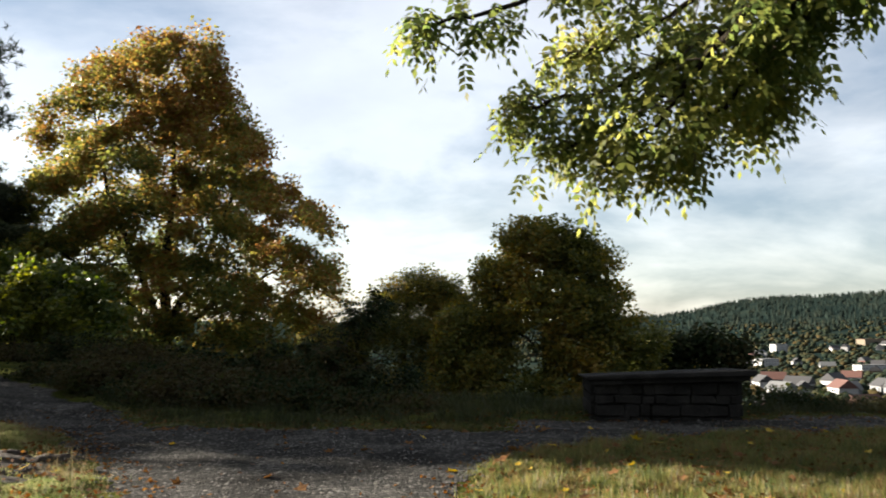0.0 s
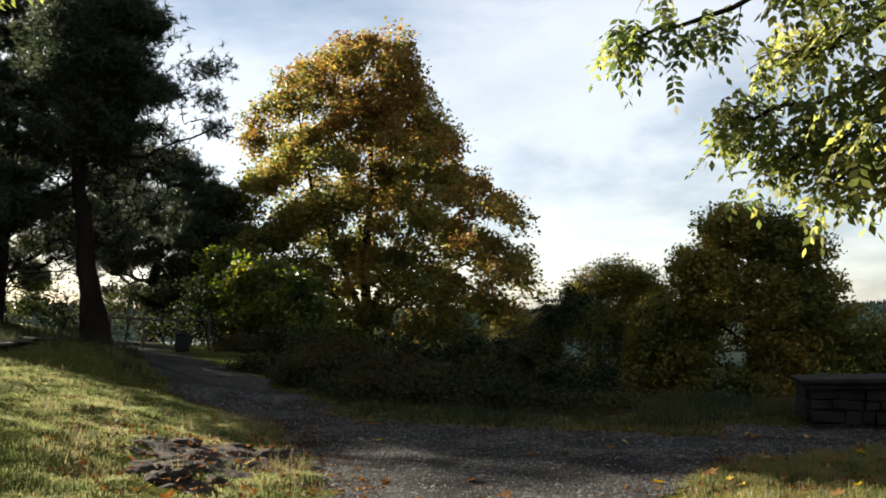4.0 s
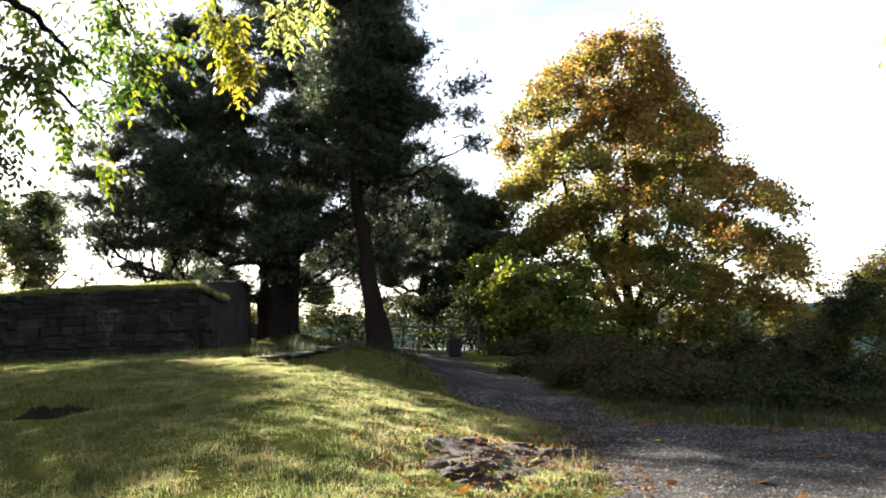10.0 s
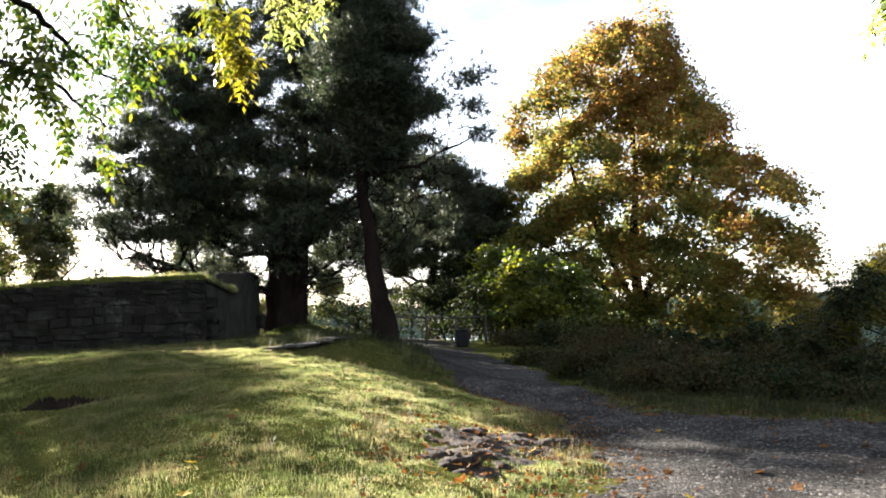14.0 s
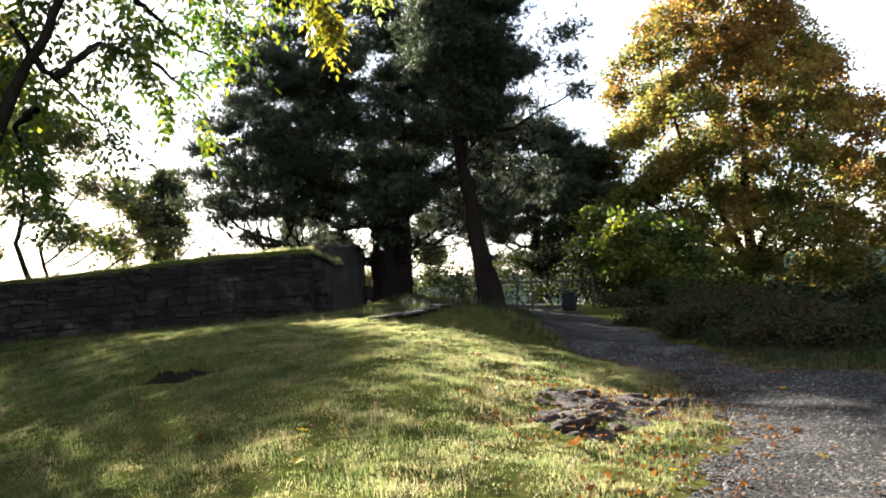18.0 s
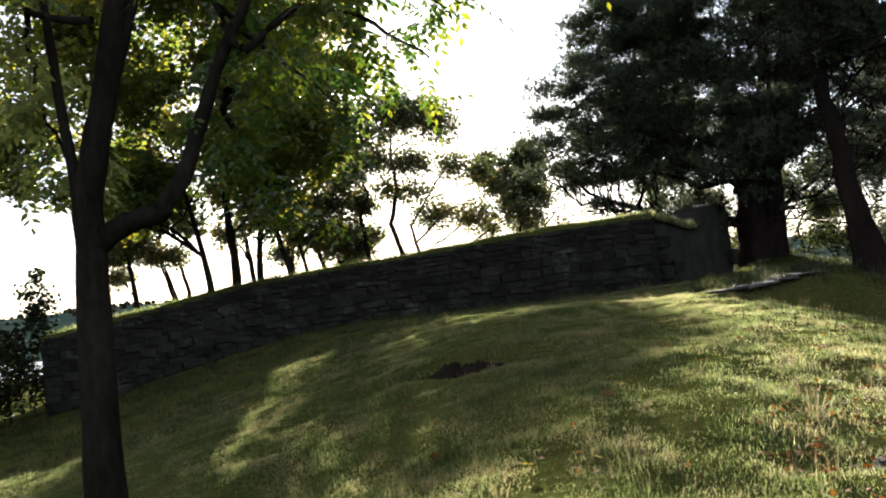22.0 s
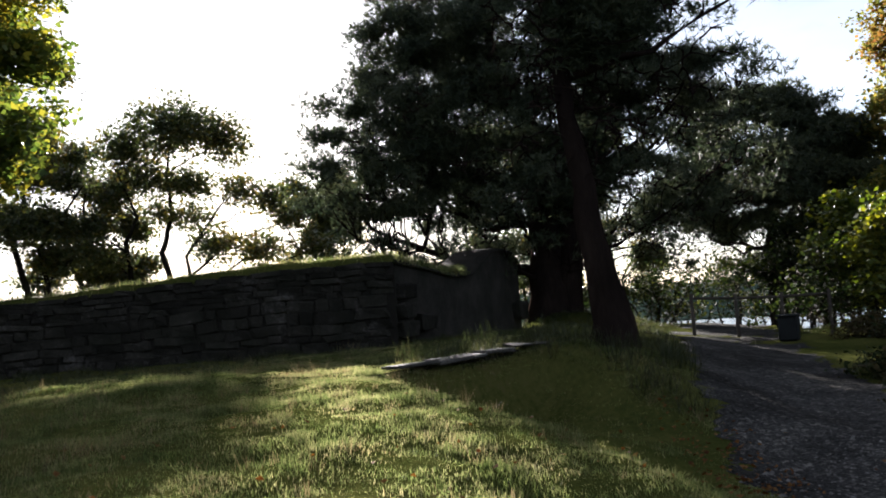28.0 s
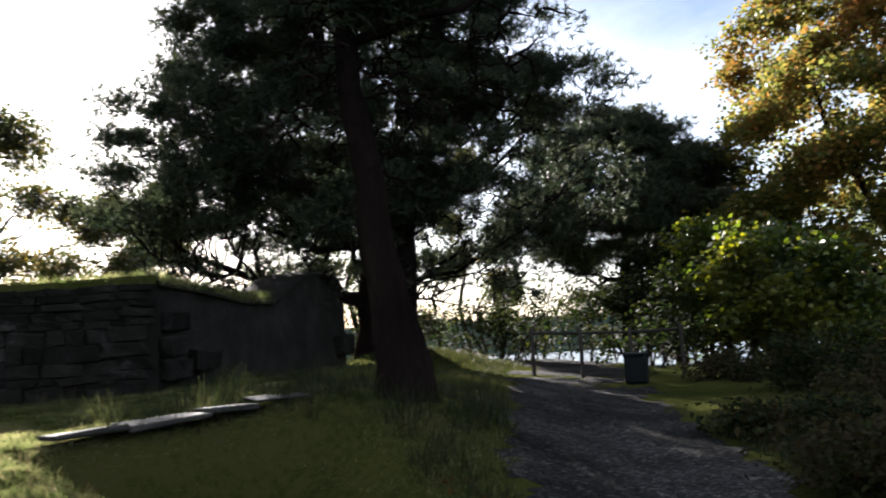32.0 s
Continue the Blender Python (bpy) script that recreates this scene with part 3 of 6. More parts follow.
# ---------------------------------------------------------------- the old wall

CORNER, SOUTH, NORTH = Vector((-15.6, 14.8)), Vector((-22.2, 2.4)), Vector((-19.95, 21.4))


def wall_run(a, b, tops, n):
    """Points along a wall's face: plan place, foot, top."""
    out = []
    for i in range(n + 1):
        t = i / n
        p = a.lerp(b, t)
        top = float(np.interp(t, [k[0] for k in tops], [k[1] for k in tops]))
        out.append((p, ground_z(p.x, p.y), top))
    return out


MAIN_TOPS = [(0, 2.75), (0.14, 2.71), (0.285, 2.56), (0.43, 2.42), (0.64, 2.26), (0.85, 1.84), (1, 1.55)]
WING_TOPS = [(0, 2.75), (0.12, 2.70), (0.36, 2.54), (0.5, 2.58), (0.6, 2.90), (0.68, 3.12), (0.8, 3.24), (0.93, 3.18), (1, 2.90)]


def build_wall():
    thick = 0.9
    wall = tagged(new("stone_wall"), "old dry-laid stone wall with turf along its top", "wall")
    main, wing = wall_run(CORNER, SOUTH, MAIN_TOPS, 36), wall_run(CORNER, NORTH, WING_TOPS, 30)
    rnd = random.Random(5)

    def body(run, back, name, mat, label, inset):
        v, f = [], []
        for k, (p, foot, top) in enumerate(run):
            q = p + back * inset
            o = p + back * thick
            wob = 0.03 * noise.noise((p.x * 1.5, p.y * 1.5, 1.0))
            v += [(q.x, q.y, foot - 0.5), (q.x, q.y, top - 0.14 + wob), (o.x, o.y, top - 0.10 + wob), (o.x, o.y, foot - 1.5)]
        n = len(run)
        for k in range(n - 1):
            a, b = 4 * k, 4 * k + 4
            for m in range(4):
                m2 = (m + 1) % 4
                f.append((a + m, b + m, b + m2, a + m2))
        f += [(0, 1, 2, 3), tuple(4 * (n - 1) + m for m in (3, 2, 1, 0))]
        return piece(name, mesh_of(name, v, f, mat), wall, label)

    bm_dir = Vector((-(SOUTH - CORNER).y, (SOUTH - CORNER).x)).normalized()
    back_main = -bm_dir if bm_dir.x > 0 else bm_dir
    wd = Vector((-(NORTH - CORNER).y, (NORTH - CORNER).x)).normalized()
    back_wing = -wd if wd.x > 0 else wd
    core = body(main, back_main, "core", MAT["mortar"], "mortar and rubble core, darkened for the backlit face", -0.075)
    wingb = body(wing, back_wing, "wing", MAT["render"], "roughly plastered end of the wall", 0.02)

    # turf cap: an uneven, rounded strip that overhangs the face
    def turf(run, back, name, lo, hi, mat):
        v, f, s = [], [], 9
        for k, (p, foot, top) in enumerate(run):
            h = lo + (hi - lo) * (0.5 + noise.noise((p.x * 0.8, p.y * 0.8, 4.0)))
            for i in range(s):
                w = math.pi * i / (s - 1)
                d = thick * 0.5 - math.cos(w) * (thick * 0.5 + 0.07)
                q = p + back * d
                zz = top - 0.17 + (0.17 + h) * math.sin(w) ** 0.6 + 0.03 * noise.noise((q.x * 5, q.y * 5, i * 1.0))
                v.append((q.x, q.y, zz))
        for k in range(len(run) - 1):
            for i in range(s - 1):
                f.append((k * s + i, k * s + i + 1, (k + 1) * s + i + 1, (k + 1) * s + i))
        return piece(name, mesh_of(name, v, f, mat, smooth=True), wall, "turf and earth capping the wall")

    turf(wall_run(CORNER, SOUTH, MAIN_TOPS, 90), back_main, "turf_cap", -0.02, 0.06, MAT["ground"])
    # the wing's cap takes the dark core colour in place of its shade
    turf(wall_run(CORNER, NORTH, WING_TOPS, 80), back_wing, "earth_cap", -0.10, -0.02, MAT["mortar"])

    # the stones of the main face, course by course
    shapes = []
    for k in range(14):
        bm = bmesh.new()
        bmesh.ops.create_cube(bm, size=1)
        bmesh.ops.bevel(bm, geom=bm.edges[:], offset=0.10, segments=1, affect="EDGES", profile=0.5)
        for vv in bm.verts:
            vv.co += Vector((rnd.uniform(-.09, .09), rnd.uniform(-.12, .12), rnd.uniform(-.13, .13)))
        me = bpy.data.meshes.new("stone")
        bm.to_mesh(me); bm.free()
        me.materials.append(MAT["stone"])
        shapes.append(me)
    length = (SOUTH - CORNER).length
    along = (SOUTH - CORNER).normalized()
    turn = math.degrees(math.atan2(along.y, along.x))
    count = 0
    z_off = 0.0
    course = 0
    while z_off < 1.42:
        hgt = rnd.choice((0.09, 0.12, 0.15, 0.18))
        d = rnd.uniform(0, 0.2)
        while d < length - 0.1:
            w = min(rnd.uniform(0.16, 0.62) * rnd.uniform(0.8, 1.2), length - d)
            p = CORNER + along * (d + w / 2)
            t = (d + w / 2) / length
            top = float(np.interp(t, [k[0] for k in MAIN_TOPS], [k[1] for k in MAIN_TOPS]))
            foot = ground_z(p.x, p.y) - 0.12
            slope = (top - foot) / 1.48
            z = foot + (z_off + hgt / 2) * slope
            if z + hgt * 0.4 * slope < top - 0.05:
                q = p - back_main * rnd.uniform(-0.02, 0.03)
                piece("stone", shapes[rnd.randrange(14)], wall, "", "", Matrix.Translation((q.x, q.y, z)) @ pose(0, 0, 0, rnd.uniform(-4, 4), rnd.uniform(-4, 4), turn + rnd.uniform(-2.5, 2.5)) @ Matrix.Diagonal((w * rnd.uniform(0.93, 1.02), 0.22, hgt * slope * rnd.uniform(0.82, 1.12), 1)))
                count += 1
            d += w
        z_off += hgt
    # bigger stones at the broken end of the wing
    al = (NORTH - CORNER).normalized()
    turn = math.degrees(math.atan2(al.y, al.x))
    wl = (NORTH - CORNER).length
    for d, zz, w, h in ((0.35, 0.25, 0.6, 0.3), (0.3, 0.6, 0.5, 0.26), (0.38, 0.95, 0.55, 0.3), (1.2, 0.4, 0.7, 0.35), (7.6, 0.5, 0.9, 0.4)):
        p = CORNER + al * d
        q = p - back_wing * 0.03
        piece("stone", shapes[rnd.randrange(14)], wall, "", "", Matrix.Translation((q.x, q.y, ground_z(p.x, p.y) + zz)) @ pose(0, 0, 0, 0, rnd.uniform(-4, 4), turn) @ Matrix.Diagonal((w, 0.26, h, 1)))
    return back_main, back_wing


BACK_MAIN, BACK_WING = build_wall()


def build_ledge():
    """Thin stone slabs at the top of the cut bank below the wall, over a face of bare earth darkened for the bank's
    shade.
    """
    ledge = tagged(new("stone_ledge"), "low weathered stone slabs edging a grassy bank", "stone ledge")
    a, b = Vector(LEDGE_A), Vector(LEDGE_B)
    rnd = random.Random(12)
    along = (b - a).normalized()
    side = Vector((along.y, -along.x))
    yaw = math.degrees(math.atan2(along.y, along.x))
    d, ln = 0.0, (b - a).length
    while d < ln:
        w = rnd.uniform(0.42, 0.75)
        p = a + along * (d + w / 2) - side * 0.10
        top = float(lie(p.x, p.y)) + 0.07
        ob = part("slab", box_bm(w * rnd.uniform(0.94, 1.02), rnd.uniform(0.30, 0.42), rnd.uniform(0.035, 0.05), 0.012, jitter=0.02, seed=int(d * 100)), MAT["slab"], ledge)
        ob.matrix_basis = pose(p.x, p.y, top, rnd.uniform(-3, 3), rnd.uniform(-2, 2), yaw + rnd.uniform(-4, 4))
        d += w
    # earth strip down the bank; its near-black soil also stands for the shade
    v, f, rows, cols = [], [], 9, 60
    for i in range(cols + 1):
        t = -0.7 + (ln + 1.7) * i / cols
        for k in range(rows + 1):
            h = k / rows
            wob = 0.07 * noise.noise((t * 2.1, h * 2.0, 3.0)) + 0.03 * noise.noise((t * 7, h * 6, 8.0))
            fade = smooth01((t + 0.7) / 0.6) * smooth01((ln + 1.0 - t) / 0.8)
            q = a + along * t + side * (-0.06 + 0.48 * h + wob)
            z0 = float(lie(q.x, q.y)) + 0.03
            v.append((q.x, q.y, z0 - 0.10 * (1 - fade) - (0.78 * h * fade + 0.2 * h) + 0.3 * wob))
    for i in range(cols):
        for k in range(rows):
            m = i * (rows + 1) + k
            f.append((m, m + rows + 1, m + rows + 2, m + 1))
    piece("earth_face", mesh_of("earth_face", v, f, MAT["soil"], smooth=True), ledge, "bare earth under the slabs, with the bank's shade in its colour")


build_ledge()

# ---------------------------------------------------------------- trees


def diamonds(c, size, aspect, rng, droop=0.3, flat=0.5):
    """One folded leaf blade (a quad) at each centre; returns verts and quads."""
    n = len(c)
    yaw = rng.uniform(0, 2 * np.pi, n)
    pitch = rng.normal(-droop, flat, n)
    roll = rng.normal(0, 0.7, n)
    s = size * rng.uniform(0.6, 1.25, n)
    d = np.stack([np.cos(yaw) * np.cos(pitch), np.sin(yaw) * np.cos(pitch), np.sin(pitch)], -1)
    side = np.stack([-np.sin(yaw), np.cos(yaw), np.zeros(n)], -1)
    up = np.cross(d, side)
    sd = side * np.cos(roll)[:, None] + up * np.sin(roll)[:, None]
    nn = np.cross(d, sd)
    s = s[:, None]
    base, tip = c - d * s * 0.5, c + d * s * 0.5
    l = c + sd * s * aspect * 0.5 - nn * s * 0.12 - d * s * 0.08
    r = c - sd * s * aspect * 0.5 - nn * s * 0.12 - d * s * 0.08
    v = np.stack([base, l, tip, r], 1).reshape(-1, 3)
    f = np.arange(4 * n).reshape(-1, 4)
    return v, f


def needles(c, size, rng, per=9):
    """A brush of thin needles (triangles) at each centre."""
    n = len(c)
    d = rng.normal(0, 1, (n, per, 3)); d[..., 2] += 0.35
    d /= np.linalg.norm(d, axis=-1, keepdims=True)
    o = np.cross(d, rng.normal(0, 1, (n, per, 3)))
    o /= np.linalg.norm(o, axis=-1, keepdims=True) + 1e-6
    ln = size * rng.uniform(0.6, 1.2, (n, per, 1))
    c = c[:, None, :]
    w = size * 0.085
    v = np.stack([c - o * w, c + o * w, c + d * ln], 2).reshape(-1, 3)
    return v, np.arange(n * per * 3).reshape(-1, 3)


def lobes_to_clumps(lobes, n, rng, shell=0.5):
    """Clump centres in a union of ellipsoids, mostly towards the outside. A lobe: centre, radii, weight."""
    wts = np.array([l[6] for l in lobes], float)
    pick = rng.choice(len(lobes), n, p=wts / wts.sum())
    L = np.array(lobes)
    d = rng.normal(0, 1, (n, 3))
    d /= np.linalg.norm(d, axis=1, keepdims=True)
    r = rng.uniform(0, 1, n) ** shell
    return L[pick, :3] + d * L[pick, 3:6] * r[:, None], pick


def crown_lobes(profile, n, seed, size, inner=0.55, flat=0.6, depth=0.9, even=False):
    """Many small puffs that fill a crown. profile: (height, reach to the left, reach to the right), from the top down."""
    rng = np.random.default_rng(seed)
    P = np.array(sorted(profile))
    zs = np.linspace(P[0, 0], P[-1, 0], 200)
    wide = np.interp(zs, P[:, 0], P[:, 1] + P[:, 2]) + 0.25
    pick = rng.choice(200, n, p=wide / wide.sum())
    if even:
        pick = np.searchsorted(np.cumsum(wide) / wide.sum(), (np.arange(n) + 0.5) / n)
    out = []
    for k in range(n):
        z = zs[pick[k]] + rng.normal(0, 0.1)
        a = 2.39996 * k + rng.normal(0, 0.25) if even else rng.uniform(0, 2 * np.pi)
        c = math.cos(a)
        left, right = np.interp(z, P[:, 0], P[:, 1]), np.interp(z, P[:, 0], P[:, 2])
        reach = right if c > 0 else left
        r = max(reach - size * 0.6, 0.05) * (inner + (1 - inner) * (((k * 0.7548 + 0.03 * rng.uniform()) % 1.0) ** 0.5 if even else rng.uniform(0, 1)))
        s = size * rng.uniform(0.65, 1.25)
        out.append((c * r, math.sin(a) * r * depth * (left + right) / (2 * reach + 1e-3) if reach > 0.3 else 0.0, z, s, s, s * flat, 1))
    return out


def tree(name, label, category, base, az, trunk, radius, lobes, clumps, per, leaf, mat, bark, seed, spread=(0.35, 0.35, 0.22), limbs=None, aspect=0.8,
         twig_r=0.012, kind_leaf="leaf", shell=0.5, stems=None, group="", sag=0.0, droop=0.3, bare=0, drape=None, limb_r=0.35, needle_per=9, limb_max=14):
    """A tree. trunk: points relative to the base, in a frame whose x runs to the right of the line of sight at the azimuth az and whose y runs along it.
    lobes: the crown's masses in the same frame; drape: where bare twigs hang, if not all through the crown. Limbs run from the trunk to the lobes; twigs run on from limb to clump."""
    rng, rnd = np.random.default_rng(seed), random.Random(seed)
    w = radians(az)
    rot = Matrix(((math.cos(w), -math.sin(w), 0), (math.sin(w), math.cos(w), 0), (0, 0, 1)))
    org = Vector(base)
    root = new(name)
    root.location = org
    tagged(root, label, category, group)
    T = lambda p: rot @ Vector(p)
    nodes = []            # (point, radius)
    clear = min(0.8, 0.2 * trunk[-1][2])
    tr = Tubes(10)
    pts = [T(p) for p in trunk]
    dense, rad = [], []
    m = 5
    for i in range(len(pts) - 1):
        for k in range(m):
            dense.append(pts[i].lerp(pts[i + 1], k / m))
    dense.append(pts[-1])
    for i, p in enumerate(dense):
        t = i / (len(dense) - 1)
        r = radius * ((1 - t) ** 0.8 * 0.86 + 0.06) * (1 + 0.55 * math.exp(-t * len(dense) / 2.2))
        rad.append(r)
        if i and i < len(dense) - 1:
            dense[i] = p + Vector((rnd.gauss(0, 1), rnd.gauss(0, 1), 0)) * radius * 0.08
    tr.add([dense[0] - Vector((0, 0, 0.4))] + dense, [rad[0] * 1.15] + rad, 0.07, rnd)
    piece("trunk", tr.mesh("trunk", bark), root)
    nodes += [(p, r) for p, r in zip(dense, rad) if p.z > clear]
    top = dense[-1].z
    L = [(*T(l[:3]), *l[3:6], l[6]) for l in lobes]
    # further stems rise from the foot
    for sp in (stems or []):
        sp = [T(p) for p in sp[:-1]] + [sp[-1]]
        r0, st = sp[-1], Tubes(8)
        pl = []
        for i in range(len(sp) - 2):
            for k in range(5):
                pl.append(sp[i].lerp(sp[i + 1], k / 5) + Vector((rnd.gauss(0, 1), rnd.gauss(0, 1), 0)) * r0 * 0.10)
        pl.append(sp[-2])
        rr = [r0 * (1 - 0.8 * i / (len(pl) - 1)) for i in range(len(pl))]
        st.add(pl, rr, 0.06, rnd)
        piece("stem", st.mesh("stem", bark), root)
        nodes += [(p, r) for p, r in zip(pl, rr) if p.z > clear]
    # limbs
    joined = Tubes(6)
    for li, l in enumerate(L):
        c = Vector(l[:3])
        cand = [(p, r) for p, r in nodes if p.z < c.z + 0.3 * l[5]] or nodes
        want = c.z - 0.45 * math.hypot(c.x, c.y)
        s, sr = min(cand, key=lambda q: abs(q[0].z - want) + 0.5 * (q[0].xy - c.xy).length)
        end = c
        ln = (end - s).length
        if ln < 0.5:
            continue
        lp = curve_pts(s, end, Vector((0, 0, -sag * ln + 0.06 * ln)), 7, rnd, ln * 0.025)
        r0 = min(sr * 0.75, max(0.02, radius * limb_r * (ln / 4) ** 0.6))
        lr = [r0 * (1 - 0.8 * i / 7) for i in range(8)]
        if li < limb_max:
            lt = Tubes(7)
            lt.add(lp, lr, 0.05, rnd)
            piece("limb", lt.mesh("limb", bark), root)
        else:
            joined.add(lp, lr)
        nodes += list(zip(lp, lr))[1:]
    if joined.v:
        piece("branchwork", joined.mesh("branchwork", bark), root, "", "stuff")
    # clumps and the twigs that carry them
    C, _ = lobes_to_clumps(L, clumps, rng, shell)
    C = C[np.argsort(np.linalg.norm(C - np.array([0, 0, top * 0.45]), axis=1))]
    N = np.zeros((len(nodes) + 3 * (clumps + bare), 3))
    N[:len(nodes)] = [tuple(p) for p, r in nodes]
    NR = np.zeros(len(N)); NR[:len(nodes)] = [r for p, r in nodes]
    cnt = len(nodes)
    tw = Tubes(4)
    allC = [(c, True) for c in C]
    if bare:
        hang = [(*T(l[:3]), *l[3:6], l[6]) for l in drape] if drape else L
        B, _ = lobes_to_clumps(hang, bare, rng, 0.8)
        B[:, 2] -= np.abs(rng.normal(0.5, 0.5, bare)) * (0.3 if drape else 1)
        B = B[np.argsort(np.linalg.norm(B - np.array([0, 0, top * 0.6]), axis=1))]
        allC += [(c, False) for c in B]
    for c, leafy in allC:
        d = np.linalg.norm(N[:cnt] - c, axis=1) + 0.25 * np.maximum(N[:cnt, 2] - c[2] + 0.2, 0) + 0.15 * np.maximum(np.hypot(N[:cnt, 0], N[:cnt, 1]) - math.hypot(c[0], c[1]), 0)
        k = int(np.argmin(d))
        a, b = Vector(N[k]), Vector(c)
        ln = (b - a).length
        if ln < 0.05:
            continue
        cp = curve_pts(a, b, Vector((0, 0, (0.10 - sag) * ln)), 3, rnd, ln * 0.05)
        r0 = min(NR[k] * 0.7, twig_r * (0.8 + 1.2 * ln))
        r0 = max(r0, twig_r * 0.45)
        if drape and not leafy:
            r0 = twig_r * 1.5
        rr = [r0, r0 * 0.75, r0 * 0.5, r0 * 0.3]
        tw.add(cp, rr)
        for p, r in zip(cp[1:], rr[1:]):
            if cnt < len(N):
                N[cnt], NR[cnt] = tuple(p), max(r, twig_r * 0.5)
                cnt += 1
    piece("twig_mass", tw.mesh("twig_mass", MAT["bark_pine" if kind_leaf == "needle" else "twig"]), root, "", "stuff")
    n = len(C) * per
    cc = np.repeat(C, per, axis=0) + np.clip(rng.normal(0, 1, (n, 3)), -1.5, 1.5) * np.array(spread) * np.repeat(rng.uniform(0.55, 1.2, (len(C), 1)), per, axis=0)
    if kind_leaf == "needle":
        v, f = needles(cc, leaf, rng, needle_per)
    else:
        v, f = diamonds(cc, leaf, aspect, rng, droop)
    piece("crown", mesh_of("crown", v, f, mat), root, "", "stuff")
    return root


def at_ray(az, d, dz=0.0):
    """A place on the ground d metres from the start, at that azimuth."""
    w = radians(az)
    x, y = -d * math.sin(w), d * math.cos(w)
    return (x, y, ground_z(x, y) + dz)


# the autumn maple, which stands on the slope past the edge
MAPLE = (-12.55, 39.0, ground_z(-12.55, 39.0))
B = MAPLE[2]
MS = 1.78


def mz(z):
    return 1.5 + (z - 1.5) * MS - B


maple_lobes = crown_lobes([(mz(z), l * MS, r * MS) for z, l, r in ((9.0, 1.1, 1.4), (8.6, 1.6, 1.6), (8.2, 2.6, 1.8), (7.5, 3.1, 2.2), (6.5, 3.5, 2.5), (6.1, 3.5, 2.8), (5.7, 3.5, 3.4), (5.0, 3.7, 4.1), (4.2, 3.9, 4.6), (3.5, 4.0, 4.9), (2.1, 4.2, 4.9), (0.9, 4.1, 4.7), (0.1, 3.9, 4.5), (-0.7, 3.6, 4.2))], 540, 5, 0.66, inner=0.15, flat=0.95, even=True)
tree("maple_tree", "autumn maple turning yellow, orange and rust above a thicket", "tree", MAPLE, 17.8, [(0, 0, 0), (0.03, 0, mz(1.6)), (-0.18, 0, mz(3.0)), (0.21, 0, mz(5.2)), (0.0, 0, mz(8.2))], 0.36,
     maple_lobes, 5200, 38, 0.17, MAT["maple"], MAT["bark"], 3, spread=(0.34, 0.34, 0.26), aspect=0.95, twig_r=0.016, shell=0.55, limb_r=0.26, limb_max=26,
     stems=[[(0, 0, mz(1.3)), (-1.25, 0.36, mz(3.0)), (-2.7, 0.5, mz(5.0)), (-3.4, 0.36, mz(7.0)), 0.19], [(0, 0, mz(1.5)), (1.4, -0.36, mz(3.0)), (2.7, -0.5, mz(4.8)), (3.0, 0, mz(6.6)), 0.19], [(0, 0, mz(1.2)), (-2.1, -0.7, mz(2.4)), (-5.0, -1.0, mz(3.6)), 0.15], [(0, 0, mz(1.2)), (2.5, 0.5, mz(2.3)), (5.7, 0.7, mz(3.3)), 0.15]])

# the nearer pine
PINE = (-10.3, 14.7, ground_z(-10.3, 14.7))
pl = 1.3 - PINE[2]
pine_lobes = crown_lobes([(z + pl, l, r) for z, l, r in ((10.2, 0.3, 0.2), (8.6, 1.2, 0.9), (7.2, 1.6, 1.2), (5.8, 1.6, 1.7), (4.7, 1.4, 1.8), (4.1, 0.8, 1.2), (3.7, 0.4, 0.6))], 130, 7, 0.46, inner=0.25, flat=0.55, depth=0.65) + [(1.9, 0.1, 5.55, 0.28, 0.3, 0.12, 0.5), (2.35, 0.1, 5.75, 0.2, 0.25, 0.16, 0.4), (2.1, 0, 4.9, 0.25, 0.3, 0.15, 0.5), (2.25, 0, 4.4, 0.2, 0.25, 0.15, 0.4)]
pine_drape = crown_lobes([(z + pl, l, r) for z, l, r in ((4.6, 1.7, 2.0), (3.6, 1.8, 2.2), (2.6, 1.4, 1.9), (2.0, 0.8, 1.3))], 60, 71, 0.4, inner=0.2, flat=0.5)
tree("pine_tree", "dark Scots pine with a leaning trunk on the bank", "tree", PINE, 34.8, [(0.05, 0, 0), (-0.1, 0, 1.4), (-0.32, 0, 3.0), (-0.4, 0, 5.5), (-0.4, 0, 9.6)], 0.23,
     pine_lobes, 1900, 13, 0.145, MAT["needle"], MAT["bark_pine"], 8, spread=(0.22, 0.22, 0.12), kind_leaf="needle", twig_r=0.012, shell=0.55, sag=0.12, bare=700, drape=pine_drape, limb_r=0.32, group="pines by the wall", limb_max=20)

# the great pine behind the wall's end
PINE_TWO = (-20.0, 22.4, ground_z(-20.0, 22.4))
KG = 1.09
gz = 2.2 - PINE_TWO[2]
two_lobes = crown_lobes([(z * KG + gz, l * KG, r * KG) for z, l, r in ((10.2, 1.4, 1.4), (9.2, 3.2, 2.8), (7.6, 4.5, 3.6), (5.8, 5.7, 5.6), (4.6, 6.2, 5.6), (3.4, 6.6, 3.6), (2.3, 7.0, 2.0), (1.8, 6.6, 1.0))], 380, 22, 0.50, inner=0.30, flat=0.5, depth=0.5)
two_drape = crown_lobes([(z * KG + gz, l * KG, r * KG) for z, l, r in ((5.6, 5.4, 6.3), (4.2, 6.2, 6.6), (2.8, 6.8, 6.2), (1.4, 6.6, 5.6), (0.5, 4.6, 4.8))], 260, 72, 0.6, inner=0.25, flat=0.5, depth=0.6)
two_lobes += [(*l[:6], 0.22) for l in two_drape]
